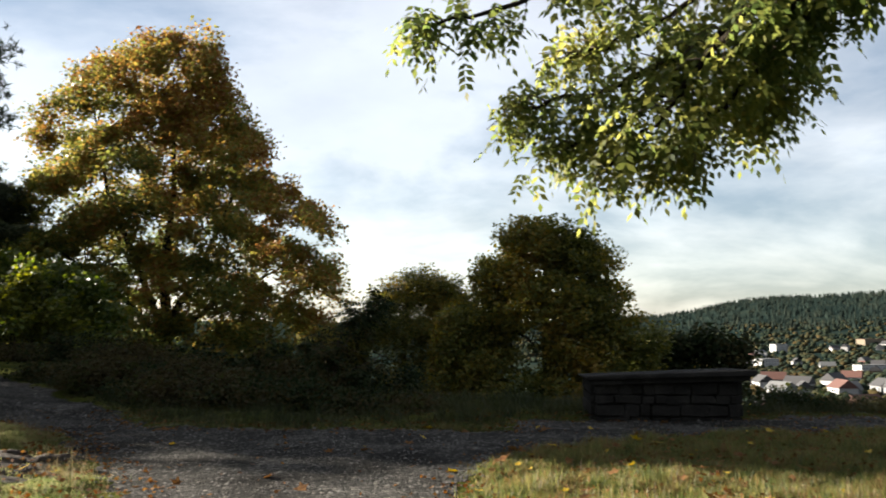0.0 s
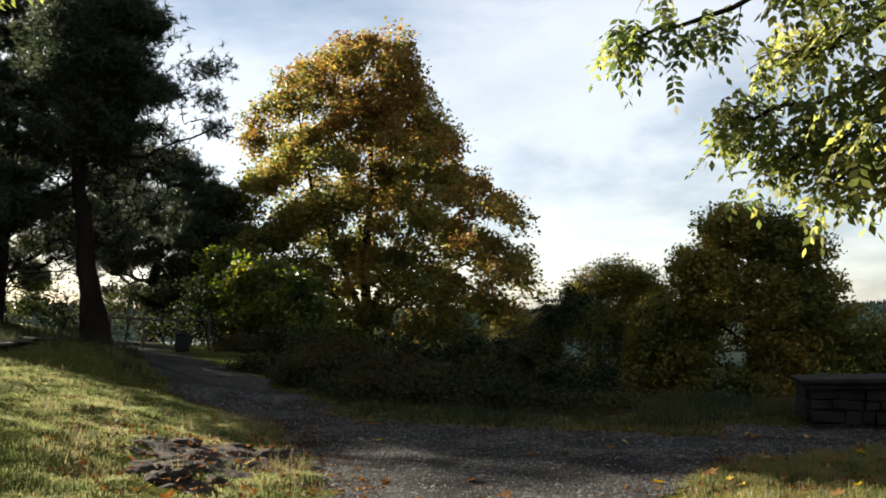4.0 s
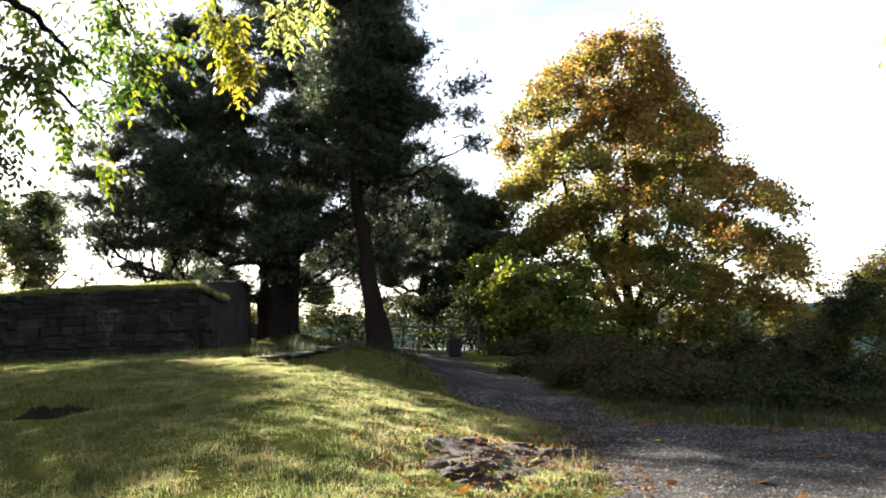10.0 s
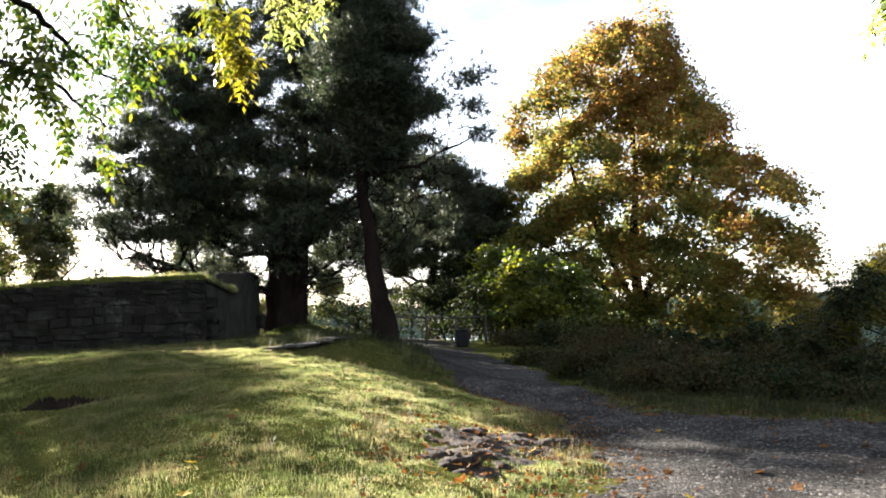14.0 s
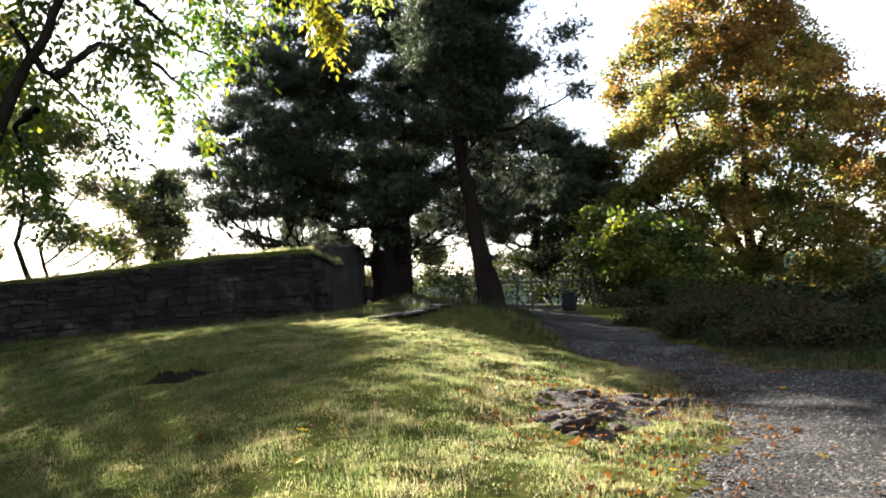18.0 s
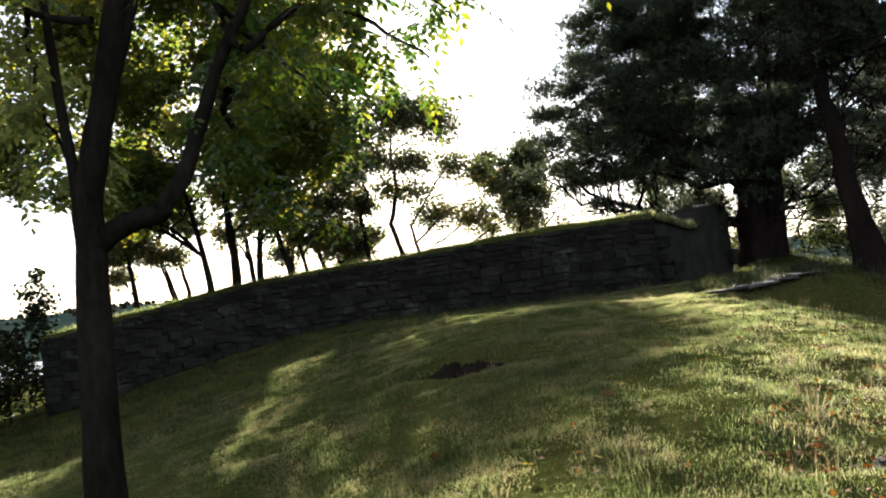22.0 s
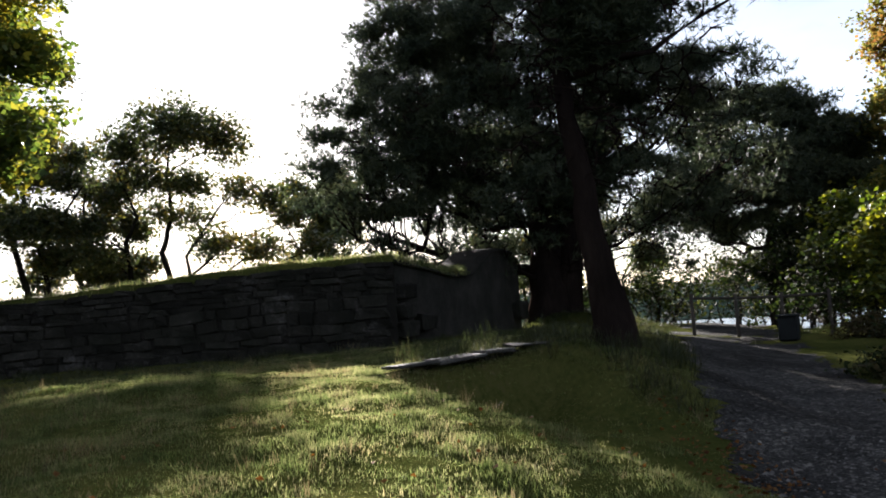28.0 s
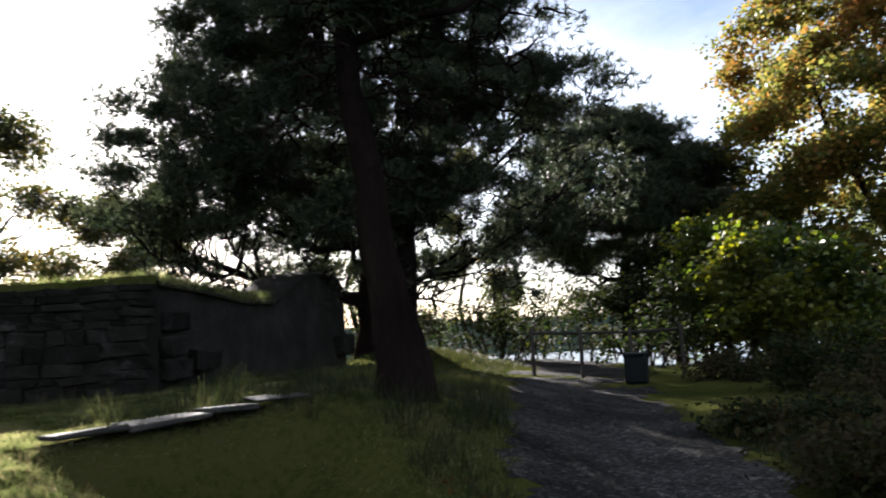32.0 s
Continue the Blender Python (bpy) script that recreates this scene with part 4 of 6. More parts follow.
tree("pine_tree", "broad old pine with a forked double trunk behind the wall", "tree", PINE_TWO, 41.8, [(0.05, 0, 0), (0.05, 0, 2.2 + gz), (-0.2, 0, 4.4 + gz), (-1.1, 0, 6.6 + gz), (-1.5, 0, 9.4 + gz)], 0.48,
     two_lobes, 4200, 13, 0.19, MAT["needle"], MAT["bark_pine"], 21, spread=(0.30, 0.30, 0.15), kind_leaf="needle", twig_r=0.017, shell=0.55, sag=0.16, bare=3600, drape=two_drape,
     stems=[[(0.6, 0, -0.3), (0.7, 0, 2.2 + gz), (0.95, 0, 5.5 + gz), (1.2, 0, 9.6 + gz), 0.37]], limb_r=0.28, group="pines by the wall", limb_max=24)

# a third pine beyond the brow
P3 = (-21.8, 35.6, ground_z(-21.8, 35.6))
d3 = -P3[2]
three_lobes = crown_lobes([(9.3 + d3, 1.2, 1.0), (8.5 + d3, 3.8, 2.6), (7.2 + d3, 4.4, 4.2), (5.6 + d3, 5.2, 5.2), (4.7 + d3, 5.0, 5.0), (4.0 + d3, 3.4, 4.4)], 230, 34, 0.62, inner=0.45, flat=0.42)
tree("pine_tree", "dark spreading pine beyond the brow of the path", "tree", P3, 31.5, [(0, 0, 0), (0, 0, 3.0 + d3), (0.2, 0, 5.0 + d3), (0, 0, 8.2 + d3)], 0.3,
     three_lobes, 1700, 12, 0.25, MAT["needle"], MAT["bark_pine"], 33, spread=(0.38, 0.38, 0.18), kind_leaf="needle", twig_r=0.024, shell=0.55, sag=0.2, bare=4200, limb_r=0.34, group="pines by the wall", limb_max=16)

# a fourth, open pine beside the path past the brow
P4 = at_ray(29.4, 46.0)
d4 = -P4[2]
four_lobes = crown_lobes([(9.0 + d4, 0.6, 0.6), (8.0 + d4, 2.0, 1.6), (6.2 + d4, 3.6, 2.8), (4.2 + d4, 4.6, 3.4), (2.4 + d4, 4.6, 3.6), (1.0 + d4, 3.4, 3.0)], 120, 37, 0.5, inner=0.35, flat=0.42)
tree("pine_tree", "open dark pine with drooping twigs past the brow", "tree", P4, 29.4, [(0, 0, 0), (0.1, 0, 3.0 + d4), (-0.1, 0, 5.5 + d4), (0, 0, 8.4 + d4)], 0.22,
     four_lobes, 800, 12, 0.23, MAT["needle"], MAT["bark_pine"], 38, spread=(0.3, 0.3, 0.15), kind_leaf="needle", twig_r=0.022, shell=0.55, sag=0.2, bare=1500, limb_r=0.34, group="pines by the wall", limb_max=16)

# the many-stemmed linden close behind the wall
LIND = (-21.6, 6.8, ground_z(-21.6, 6.8))
KL = 1.22
lz = -LIND[2]
lind_lobes = crown_lobes([(1.57 + (z - 1.57) * KL + lz, l * KL, r) for z, l, r in ((11.0, 2.4, 1.8), (9.4, 4.0, 3.0), (7.4, 5.0, 3.8), (5.6, 5.2, 4.0), (4.4, 4.8, 3.6), (3.4, 3.8, 2.2))], 150, 45, 0.85, inner=0.3, flat=0.7)
tree("linden_tree", "leafy linden with several slim stems behind the wall", "tree", LIND, 77.0, [(0, 0, 0), (0.0, 0, 2.4 + lz), (-0.1, 0, 5.0 + lz), (0.0, 0, 8.6 + lz)], 0.16,
     lind_lobes, 3300, 34, 0.155, MAT["linden"], MAT["bark"], 46, spread=(0.26, 0.26, 0.17), aspect=0.85, twig_r=0.012, shell=0.5, limb_r=0.4, limb_max=14,
     stems=[[(0.5, 0, -0.2), (0.6, 0, 3.0 + lz), (1.0, 0, 6.5 + lz), 0.12], [(-0.5, 0.2, -0.2), (-0.7, 0, 3.0 + lz), (-1.3, 0, 6.0 + lz), 0.12]])


def sprays(c, rng, length=0.26, pairs=5, leaflet=0.085, width=0.36, droop=0.5):
    """Pinnate leaves: pairs of pointed leaflets along a drooping stalk; one quad a leaflet."""
    n = len(c)
    yaw = rng.uniform(0, 2 * np.pi, n)
    pit = rng.normal(-droop, 0.35, n)
    d = np.stack([np.cos(yaw) * np.cos(pit), np.sin(yaw) * np.cos(pit), np.sin(pit)], -1)
    side = np.stack([-np.sin(yaw), np.cos(yaw), rng.normal(0, 0.35, n)], -1)
    side /= np.linalg.norm(side, axis=1, keepdims=True)
    nrm = np.cross(d, side)
    V = []
    sz = rng.uniform(0.75, 1.2, n)[:, None]
    for k in range(pairs + 1):
        t = k / pairs
        at = c + d * (t * length) * sz - np.array([0, 0, 1.0]) * (0.18 * length * t * t) * sz
        for sgn in ((-1, 1) if k < pairs else (0,)):
            dr = d * (0.45 if sgn else 1.0) + side * sgn * 0.85 - np.array([0, 0, 0.45]) + rng.normal(0, 0.12, (n, 3))
            dr /= np.linalg.norm(dr, axis=1, keepdims=True)
            ln = leaflet * sz * (1 - 0.25 * abs(t - 0.5)) * rng.uniform(0.85, 1.15, (n, 1))
            pr = np.cross(dr, nrm + rng.normal(0, 0.3, (n, 3)))
            pr /= np.linalg.norm(pr, axis=1, keepdims=True) + 1e-6
            V.append(np.stack([at, at + dr * ln * 0.45 + pr * ln * width * 0.5, at + dr * ln, at + dr * ln * 0.45 - pr * ln * width * 0.5], 1))
    v = np.concatenate(V, 0).reshape(-1, 3)
    return v, np.arange(len(v)).reshape(-1, 4)


def bough_tree(name, label, base, trunk, radius, boughs, mat, bark, seed, leaf_kw, stems=(), per=7, every=0.16, category="tree"):
    """A tree whose boughs are drawn one by one: boughs are polylines with a radius at the root, a leaf reach, and a material."""
    rng, rnd = np.random.default_rng(seed), random.Random(seed)
    org = Vector(base)
    root = new(name)
    root.location = org
    tagged(root, label, category)
    for nm, line, r0 in [("trunk", trunk, radius)] + [("stem", s[0], s[1]) for s in stems]:
        t = Tubes(10)
        pl = []
        for i in range(len(line) - 1):
            for k in range(5):
                pl.append(Vector(line[i]).lerp(Vector(line[i + 1]), k / 5) + Vector((rnd.gauss(0, 1), rnd.gauss(0, 1), 0)) * r0 * 0.06)
        pl.append(Vector(line[-1]))
        rr = [r0 * (1 - 0.6 * i / (len(pl) - 1)) * (1 + (0.5 * math.exp(-i / 2.0) if nm == "trunk" else 0)) for i in range(len(pl))]
        t.add(pl, rr, 0.06, rnd)
        piece(nm, t.mesh(nm, bark), root)
    tw = Tubes(5)
    groups = {}
    for line, r0, reach, m in boughs:
        line = [Vector(p) for p in line]
        pl = []
        for i in range(len(line) - 1):
            for k in range(6):
                pl.append(line[i].lerp(line[i + 1], k / 6) + Vector([rnd.gauss(0, 0.015 if reach > 0 else 0.005) for _ in range(3)]))
        pl.append(line[-1])
        n = len(pl) - 1
        lt = Tubes(6)
        lt.add(pl, [r0 * (1 - 0.85 * i / n) + 0.003 for i in range(n + 1)])
        piece("limb", lt.mesh("limb", bark), root)
        if reach <= 0:
            continue
        # side twigs, each ending in a tuft of leaves
        length = sum((pl[i + 1] - pl[i]).length for i in range(n))
        for k in range(max(3, int(length / every))):
            t = rnd.uniform(0.18, 1.0)
            i = min(int(t * n), n - 1)
            a = pl[i].lerp(pl[i + 1], t * n - i)
            dd = (pl[i + 1] - pl[i]).normalized()
            o = Vector([rnd.gauss(0, 1) for _ in range(3)])
            o = (o - dd * o.dot(dd)).normalized()
            ln = reach * rnd.uniform(0.35, 1.0)
            b = a + (o * 0.8 + dd * 0.6 + Vector((0, 0, -0.25))).normalized() * ln
            cp = curve_pts(a, b, Vector((0, 0, 0.12 * ln)), 3, rnd, ln * 0.05)
            tw.add(cp, [0.006, 0.005, 0.004, 0.003])
            for _ in range(per):
                u = rnd.uniform(0.35, 1.0)
                q = a.lerp(b, u) + Vector((0, 0, 0.12 * ln * 4 * u * (1 - u)))
                groups.setdefault(m, []).append((q.x + rnd.gauss(0, .05), q.y + rnd.gauss(0, .05), q.z + rnd.gauss(0, .05)))
    piece("twig_mass", tw.mesh("twig_mass", MAT["twig"]), root, "", "stuff")
    for m, pts in groups.items():
        v, f = sprays(np.array(pts), rng, **leaf_kw)
        piece("crown", mesh_of("crown", v, f, MAT[m]), root, "", "stuff")
    return root


def polar(az, el, d, eye=(0.0, 0.0, 1.5)):
    a, e = radians(az), radians(el)
    return Vector((eye[0] - d * math.sin(a) * math.cos(e), eye[1] + d * math.cos(a) * math.cos(e), eye[2] + d * math.sin(e)))


# the ash whose boughs hang over the right of the path; its trunk stands beside the path
ASH = Vector((4.6, 1.0, ground_z(4.6, 1.0)))


def ash_boughs():
    def B(pts, r, reach, m="ash"):
        return ([polar(*p) - ASH for p in pts], r, reach, m)
    hub = (-52, 30, 4.9)
    return [
        B([hub, (-30, 26, 4.6), (-18, 22, 4.6), (-8, 20.5, 4.6), (1, 18.2, 4.7)], 0.03, 0.20),
        B([hub, (-32, 24, 4.5), (-19, 17, 4.5), (-12, 14.0, 4.5), (-5.2, 13.4, 4.6)], 0.03, 0.22),
        B([hub, (-30, 22, 4.4), (-19, 15, 4.5), (-12, 11.5, 4.6), (-7.4, 10.2, 4.6)], 0.026, 0.22),
        B([hub, (-32, 25, 4.2), (-21, 18, 4.2), (-16, 12.5, 4.3), (-12, 8.8, 4.4)], 0.026, 0.24),
        B([hub, (-34, 26, 4.4), (-25, 21, 4.6), (-22, 16, 4.8), (-20, 13, 4.9)], 0.026, 0.26),
        B([hub, (-33, 24, 4.6), (-24, 17, 4.6), (-19, 12, 4.6), (-15.5, 10.2, 4.6)], 0.026, 0.24),
        B([hub, (-35, 25, 4.8), (-27, 19, 4.8), (-23.5, 14, 4.9), (-21.5, 11.8, 5.0)], 0.026, 0.20),
        B([hub, (-34, 28, 4.4), (-26, 22, 4.6), (-24, 18, 4.8), (-23, 14.5, 4.9)], 0.026, 0.20),
        B([hub, (-32, 25, 5.2), (-20, 20, 5.2), (-13, 17.5, 5.2), (-9, 16.5, 5.3)], 0.026, 0.28),
        B([hub, (-34, 30, 5.0), (-24, 27, 5.0), (-14, 25, 5.0), (-2, 24, 5.0)], 0.026, 0.30),
        B([hub, (-40, 34, 5.0), (-26, 32, 5.2), (-12, 30, 5.2), (0, 28, 5.2)], 0.026, 0.34),
        B([(-60, 38, 5.0), (-75, 45, 5.0), (-100, 48, 5.0), (-130, 45, 5.2)], 0.04, 0.6),
        B([(-60, 38, 5.0), (-50, 48, 5.5), (-35, 52, 5.8), (-10, 55, 6.0)], 0.04, 0.6),
        B([(-66, 42, 5.4), (-70, 50, 6.5), (-78, 55, 7.2), (-85, 58, 7.8)], 0.05, 0.7),
    ]


hub = polar(-52, 30, 4.9) - ASH
bough_tree("ash_tree", "ash tree with drooping yellow-green leaves over the path", ASH, [(0, 0, -0.3), (0.02, 0, 1.2), (-0.1, 0.1, 2.4), (-0.25, 0.2, 3.6), (-0.3, 0.3, 5.2)], 0.15, ash_boughs(), "ash", MAT["bark"], 41,
           dict(length=0.16, pairs=4, leaflet=0.060, width=0.50, droop=0.8), stems=[([(-0.1, 0.05, 2.0), (hub.x * 0.5, hub.y * 0.5, hub.z * 0.93), tuple(hub)], 0.06)], per=7, every=0.11)

# the young many-stemmed tree on the near slope
YOUNG = Vector((-7.75, 2.55, ground_z(-7.75, 2.55)))


def out(az, el, d):
    return polar(az, el, 7.9 + (d - 3.28) * 0.8, (0.0, -0.15, 1.57)) - YOUNG



def young_boughs():
    def B(pts, r, reach, m="left"):
        return ([out(*p) for p in pts], r * 2.3, reach * (1.25 if m == "yellow" else 1.8), m)
    g = YOUNG.z
    limb = [(0.02, 0.06, 2.2), (0.09, 0.33, 2.38), (0.16, 0.57, 2.43), (0.23, 0.77, 2.69), (0.28, 0.92, 3.08), (0.34, 1.08, 3.53), (0.44, 1.31, 3.98), (0.56, 1.57, 4.66), (0.9, 2.1, 5.8), (1.2, 2.5, 7.0)]
    return [
        ([Vector((x, y, z - g)) for x, y, z in limb], 0.10, 0.0, "left"),
        B([(60.5, 14, 3.7), (58, 16, 4.2), (55, 15, 4.6), (52, 12.5, 4.9)], 0.016, 0.42),
        B([(58, 20, 4.0), (56, 19, 4.4), (54, 17, 4.8), (51, 15, 5.2)], 0.016, 0.42),
        B([(57, 22, 4.1), (53, 23, 4.6), (51, 20, 5.0), (49.5, 17.5, 5.4)], 0.014, 0.40),
        B([(54, 27, 4.4), (50, 26, 5.0), (46, 22, 5.8), (44.0, 19, 6.3), (43.4, 16.5, 6.5)], 0.014, 0.20, "yellow"),
        B([(54, 27, 4.4), (48, 28, 5.2), (43, 25, 6.0), (40.5, 21, 6.4)], 0.014, 0.42, "ash"),
        B([(54, 27, 4.4), (46, 29, 5.4), (40, 26, 6.2), (37.5, 22, 6.5)], 0.014, 0.45, "ash"),
        B([(54, 27, 4.4), (52, 33, 4.8), (49, 36, 5.4), (45, 35, 6.0)], 0.02, 0.5),
        B([(62, 12, 3.6), (63, 11, 4.2), (62, 8, 4.8), (60.5, 5.5, 5.2)], 0.014, 0.38),
        B([(61, 14, 3.7), (63, 17, 4.4), (61, 14, 5.0), (58, 11, 5.4)], 0.014, 0.45),
        B([(66, 22, 3.4), (64, 24, 4.0), (62, 22, 4.6), (60, 18, 5.2)], 0.014, 0.42),
        B([(67, 30, 3.7), (64, 33, 4.4), (60, 31, 5.0), (57, 27, 5.6)], 0.016, 0.45),
        B([(68, 26, 3.5), (72, 30, 4.0), (74, 28, 4.6), (74, 22, 5.0)], 0.016, 0.45),
        B([(69, 34, 4.0), (74, 42, 4.8), (82, 46, 5.6), (90, 44, 6.2)], 0.018, 0.5),
        B([(68, 20, 3.3), (76, 22, 3.6), (84, 20, 4.0), (90, 15, 4.4)], 0.016, 0.45),
        B([(68, 16, 3.3), (72, 17, 3.8), (73, 13, 4.3), (72, 8.5, 4.7)], 0.013, 0.36, "ash"),
        B([(66, 36, 4.2), (62, 42, 5.0), (54, 44, 5.8), (46, 42, 6.6)], 0.018, 0.5),
        B([(66, 40, 4.6), (70, 52, 5.6), (80, 60, 6.4), (100, 64, 6.8)], 0.018, 0.5),
    ]


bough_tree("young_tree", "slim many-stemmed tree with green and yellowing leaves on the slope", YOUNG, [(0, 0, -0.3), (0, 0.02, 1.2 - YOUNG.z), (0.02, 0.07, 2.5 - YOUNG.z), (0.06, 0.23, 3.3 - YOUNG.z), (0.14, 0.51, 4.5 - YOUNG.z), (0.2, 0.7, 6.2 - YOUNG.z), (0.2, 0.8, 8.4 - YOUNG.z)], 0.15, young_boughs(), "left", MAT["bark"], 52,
           dict(length=0.28, pairs=4, leaflet=0.105, width=0.45, droop=0.55), stems=[([(0.0, 0.02, 2.5 - YOUNG.z), (-0.02, -0.06, 3.3 - YOUNG.z), (-0.05, -0.12, 4.4 - YOUNG.z), (-0.1, -0.1, 7.0 - YOUNG.z)], 0.05), ([(0.07, 0.25, 3.2 - YOUNG.z), (0.16, 0.58, 4.28 - YOUNG.z), (0.3, 0.95, 5.6 - YOUNG.z), (0.35, 1.2, 7.4 - YOUNG.z)], 0.05)], per=6, every=0.125)

# shrubby trees behind the wall, two of them added to shade the brow
def hawthorn_lobes(h, seed):
    """A broken, lopsided crown of many small tufts with gaps between."""
    rnd = random.Random(seed * 7)
    out_lobes = []
    for k in range(18):
        up = rnd.uniform(0.34, 1.0)
        wide = 2.9 * (1.15 - 0.75 * up)
        r = rnd.uniform(0.45, 0.95)
        out_lobes.append((rnd.uniform(-wide, wide), rnd.uniform(-1, 1), h * up - 0.3, r, r, r * 0.75, r))
    return out_lobes


# crown masses of the tall crooked one, with an arm to the right
CROOKED = [(0.0, 0, 9.1, 1.5, 1.3, 1.2, 8), (-1.6, 0.3, 8.4, 1.2, 1.1, 1.1, 6), (1.0, -0.3, 8.8, 1.1, 1.1, 0.9, 5), (2.2, 0, 8.4, 0.8, 0.8, 1.1, 4), (2.4, 0.2, 6.7, 1.1, 0.9, 0.5, 3), (3.6, 0, 6.3, 0.8, 0.8, 0.5, 2), (4.3, 0.1, 5.6, 0.8, 0.8, 0.45, 2),
           (1.5, 0.3, 4.7, 1.6, 1.0, 0.7, 4), (3.2, 0, 4.4, 1.4, 1.0, 0.6, 4), (-1.9, 0, 6.7, 1.0, 0.9, 0.6, 2), (5.3, 0, 4.4, 1.1, 0.9, 0.5, 3), (-0.8, 0.2, 7.3, 1.3, 1.0, 0.6, 4), (0.7, 0, 7.0, 1.2, 0.9, 0.6, 4), (-0.3, 0.2, 6.0, 1.0, 0.9, 0.5, 2), (-2.7, 0, 5.5, 1.0, 0.9, 0.6, 3), (0.8, 0, 5.7, 0.9, 0.8, 0.5, 2), (-2.2, 0.1, 4.4, 1.2, 0.9, 0.5, 3)]
# seeds 6 and 9 are made up, mostly hidden, to cast shade on the brow
for i, (x, y, top, sd) in enumerate(((-33.2, 16.3, 10.4, 1), (-34.2, 11.6, 11.4, 2), (-37.0, 14.2, 9.2, 3), (-35.9, 24.0, 8.4, 5), (-38.5, 7.6, 10.2, 4), (-34.0, 32.5, 10.5, 6), (-33.0, 38.5, 10.5, 9), (-33.1, -2.1, 9.6, 7), (-32.4, -7.0, 9.6, 8))):
    z = ground_z(x, y)
    h = top - z
    az = math.degrees(math.atan2(-x, y))
    crown = [(l[0], l[1], l[2] - z, *l[3:]) for l in CROOKED] if sd == 1 else hawthorn_lobes(h, sd)
    tree("hawthorn_tree", "small crooked tree with sparse yellowing leaves behind the wall", "tree", (x, y, z), az, [(0.35, 0, 0), (0.3, 0, h * 0.2), (-0.3, 0, h * 0.42), (0.1, 0, h * 0.55), (0.0, 0, h * 0.7), (0.2, 0, h * 0.88)], 0.15,
         crown, 1500, 17, 0.16, MAT["willow"], MAT["bark"], 60 + sd, spread=(0.30, 0.30, 0.22), aspect=0.7, twig_r=0.024, shell=0.6,
         stems=[[(-1.1, 0, -0.2), (-1.3, 0, h * 0.25), (-1.55, 0, h * 0.46), (-1.1, 0, h * 0.55), (-1.7, 0, h * 0.7), 0.13], [(0.4, 0.1, -0.2), (0.9, 0, h * 0.22), (0.5, 0, h * 0.4), (2.0, 0, h * 0.6), 0.12]], group="small trees behind the wall", limb_r=0.6, bare=700)

# trees standing lower down past the edge, beside the shed
x, y, z = at_ray(-7.0, 31)
tree("broad_tree", "dense dusky tree touched with bronze below the edge", "tree", (x, y, z), -7.0, [(0, 0, 0), (0, 0, 3.0 - z), (0.1, 0, 5.0 - z)], 0.22,
     [(-0.1, 0, 4.6 - z, 1.6, 1.5, 0.9, 9), (1.2, 0, 3.9 - z, 1.4, 1.6, 1.0, 8), (-1.3, 0, 3.2 - z, 1.4, 1.6, 1.0, 8), (1.9, 0, 2.3 - z, 1.1, 1.6, 1.0, 7), (-2.2, 0, 1.8 - z, 1.5, 1.6, 1.0, 8), (0.2, -1.2, 2.2 - z, 1.8, 1.2, 1.2, 9), (-2.4, -.3, 0.4 - z, 1.5, 1.5, 0.9, 7), (1.4, -.6, 0.6 - z, 1.8, 1.4, 1.0, 7), (3.3, 0.2, 0.9 - z, 1.1, 1.3, 1.0, 5), (-0.4, -1, -0.7 - z, 2.6, 1.3, 0.9, 7), (-3.0, -.2, 1.2 - z, 0.9, 1.3, 0.9, 5), (-3.2, -.3, -0.4 - z, 1.0, 1.3, 0.9, 5), (-2.4, -.3, -1.6 - z, 1.6, 1.3, 0.9, 6), (1.6, -.6, -1.5 - z, 1.8, 1.3, 0.9, 6), (0, -.5, -2.4 - z, 2.6, 1.3, 0.9, 6)],
     1450, 62, 0.145, MAT["dusky"], MAT["bark"], 71, spread=(0.30, 0.30, 0.2), aspect=0.8, twig_r=0.016, shell=0.38)
x, y, z = at_ray(2.4, 34)
tree("willow_tree", "grey-green willow with feathery shoots below the edge", "tree", (x, y, z), 2.4, [(0, 0, 0), (0, 0, 2.2 - z), (0.3, 0, 3.2 - z)], 0.16,
     [(0.8, 0, 3.0 - z, 1.0, 1.2, 0.8, 8), (-0.4, 0, 2.6 - z, 1.1, 1.2, 0.8, 8), (1.9, 0, 2.6 - z, 0.9, 1.2, 0.8, 6), (-2.4, 0, 1.0 - z, 0.8, 1.2, 0.7, 5), (1.6, -.5, 0.4 - z, 1.3, 1.2, 1.0, 7), (1.6, 0, 2.1 - z, 0.9, 1.2, 1.0, 7), (-1.4, 0, 1.4 - z, 0.9, 1.2, 0.8, 7), (0.3, -1, 1.2 - z, 1.4, 1.0, 1.0, 8), (-2.1, 0, 0.2 - z, 0.9, 1.2, 0.8, 6), (0.4, -1, -0.6 - z, 2.2, 1.2, 0.8, 8), (-1.6, 0, -1.4 - z, 1.5, 1.2, 0.9, 6), (1.7, -.4, -1.4 - z, 1.5, 1.2, 0.9, 6), (0, -.8, -2.2 - z, 2.4, 1.2, 0.9, 6)],
     1200, 60, 0.13, MAT["dusky"], MAT["bark"], 73, spread=(0.24, 0.24, 0.26), aspect=0.5, twig_r=0.012, shell=0.42, droop=-0.2)
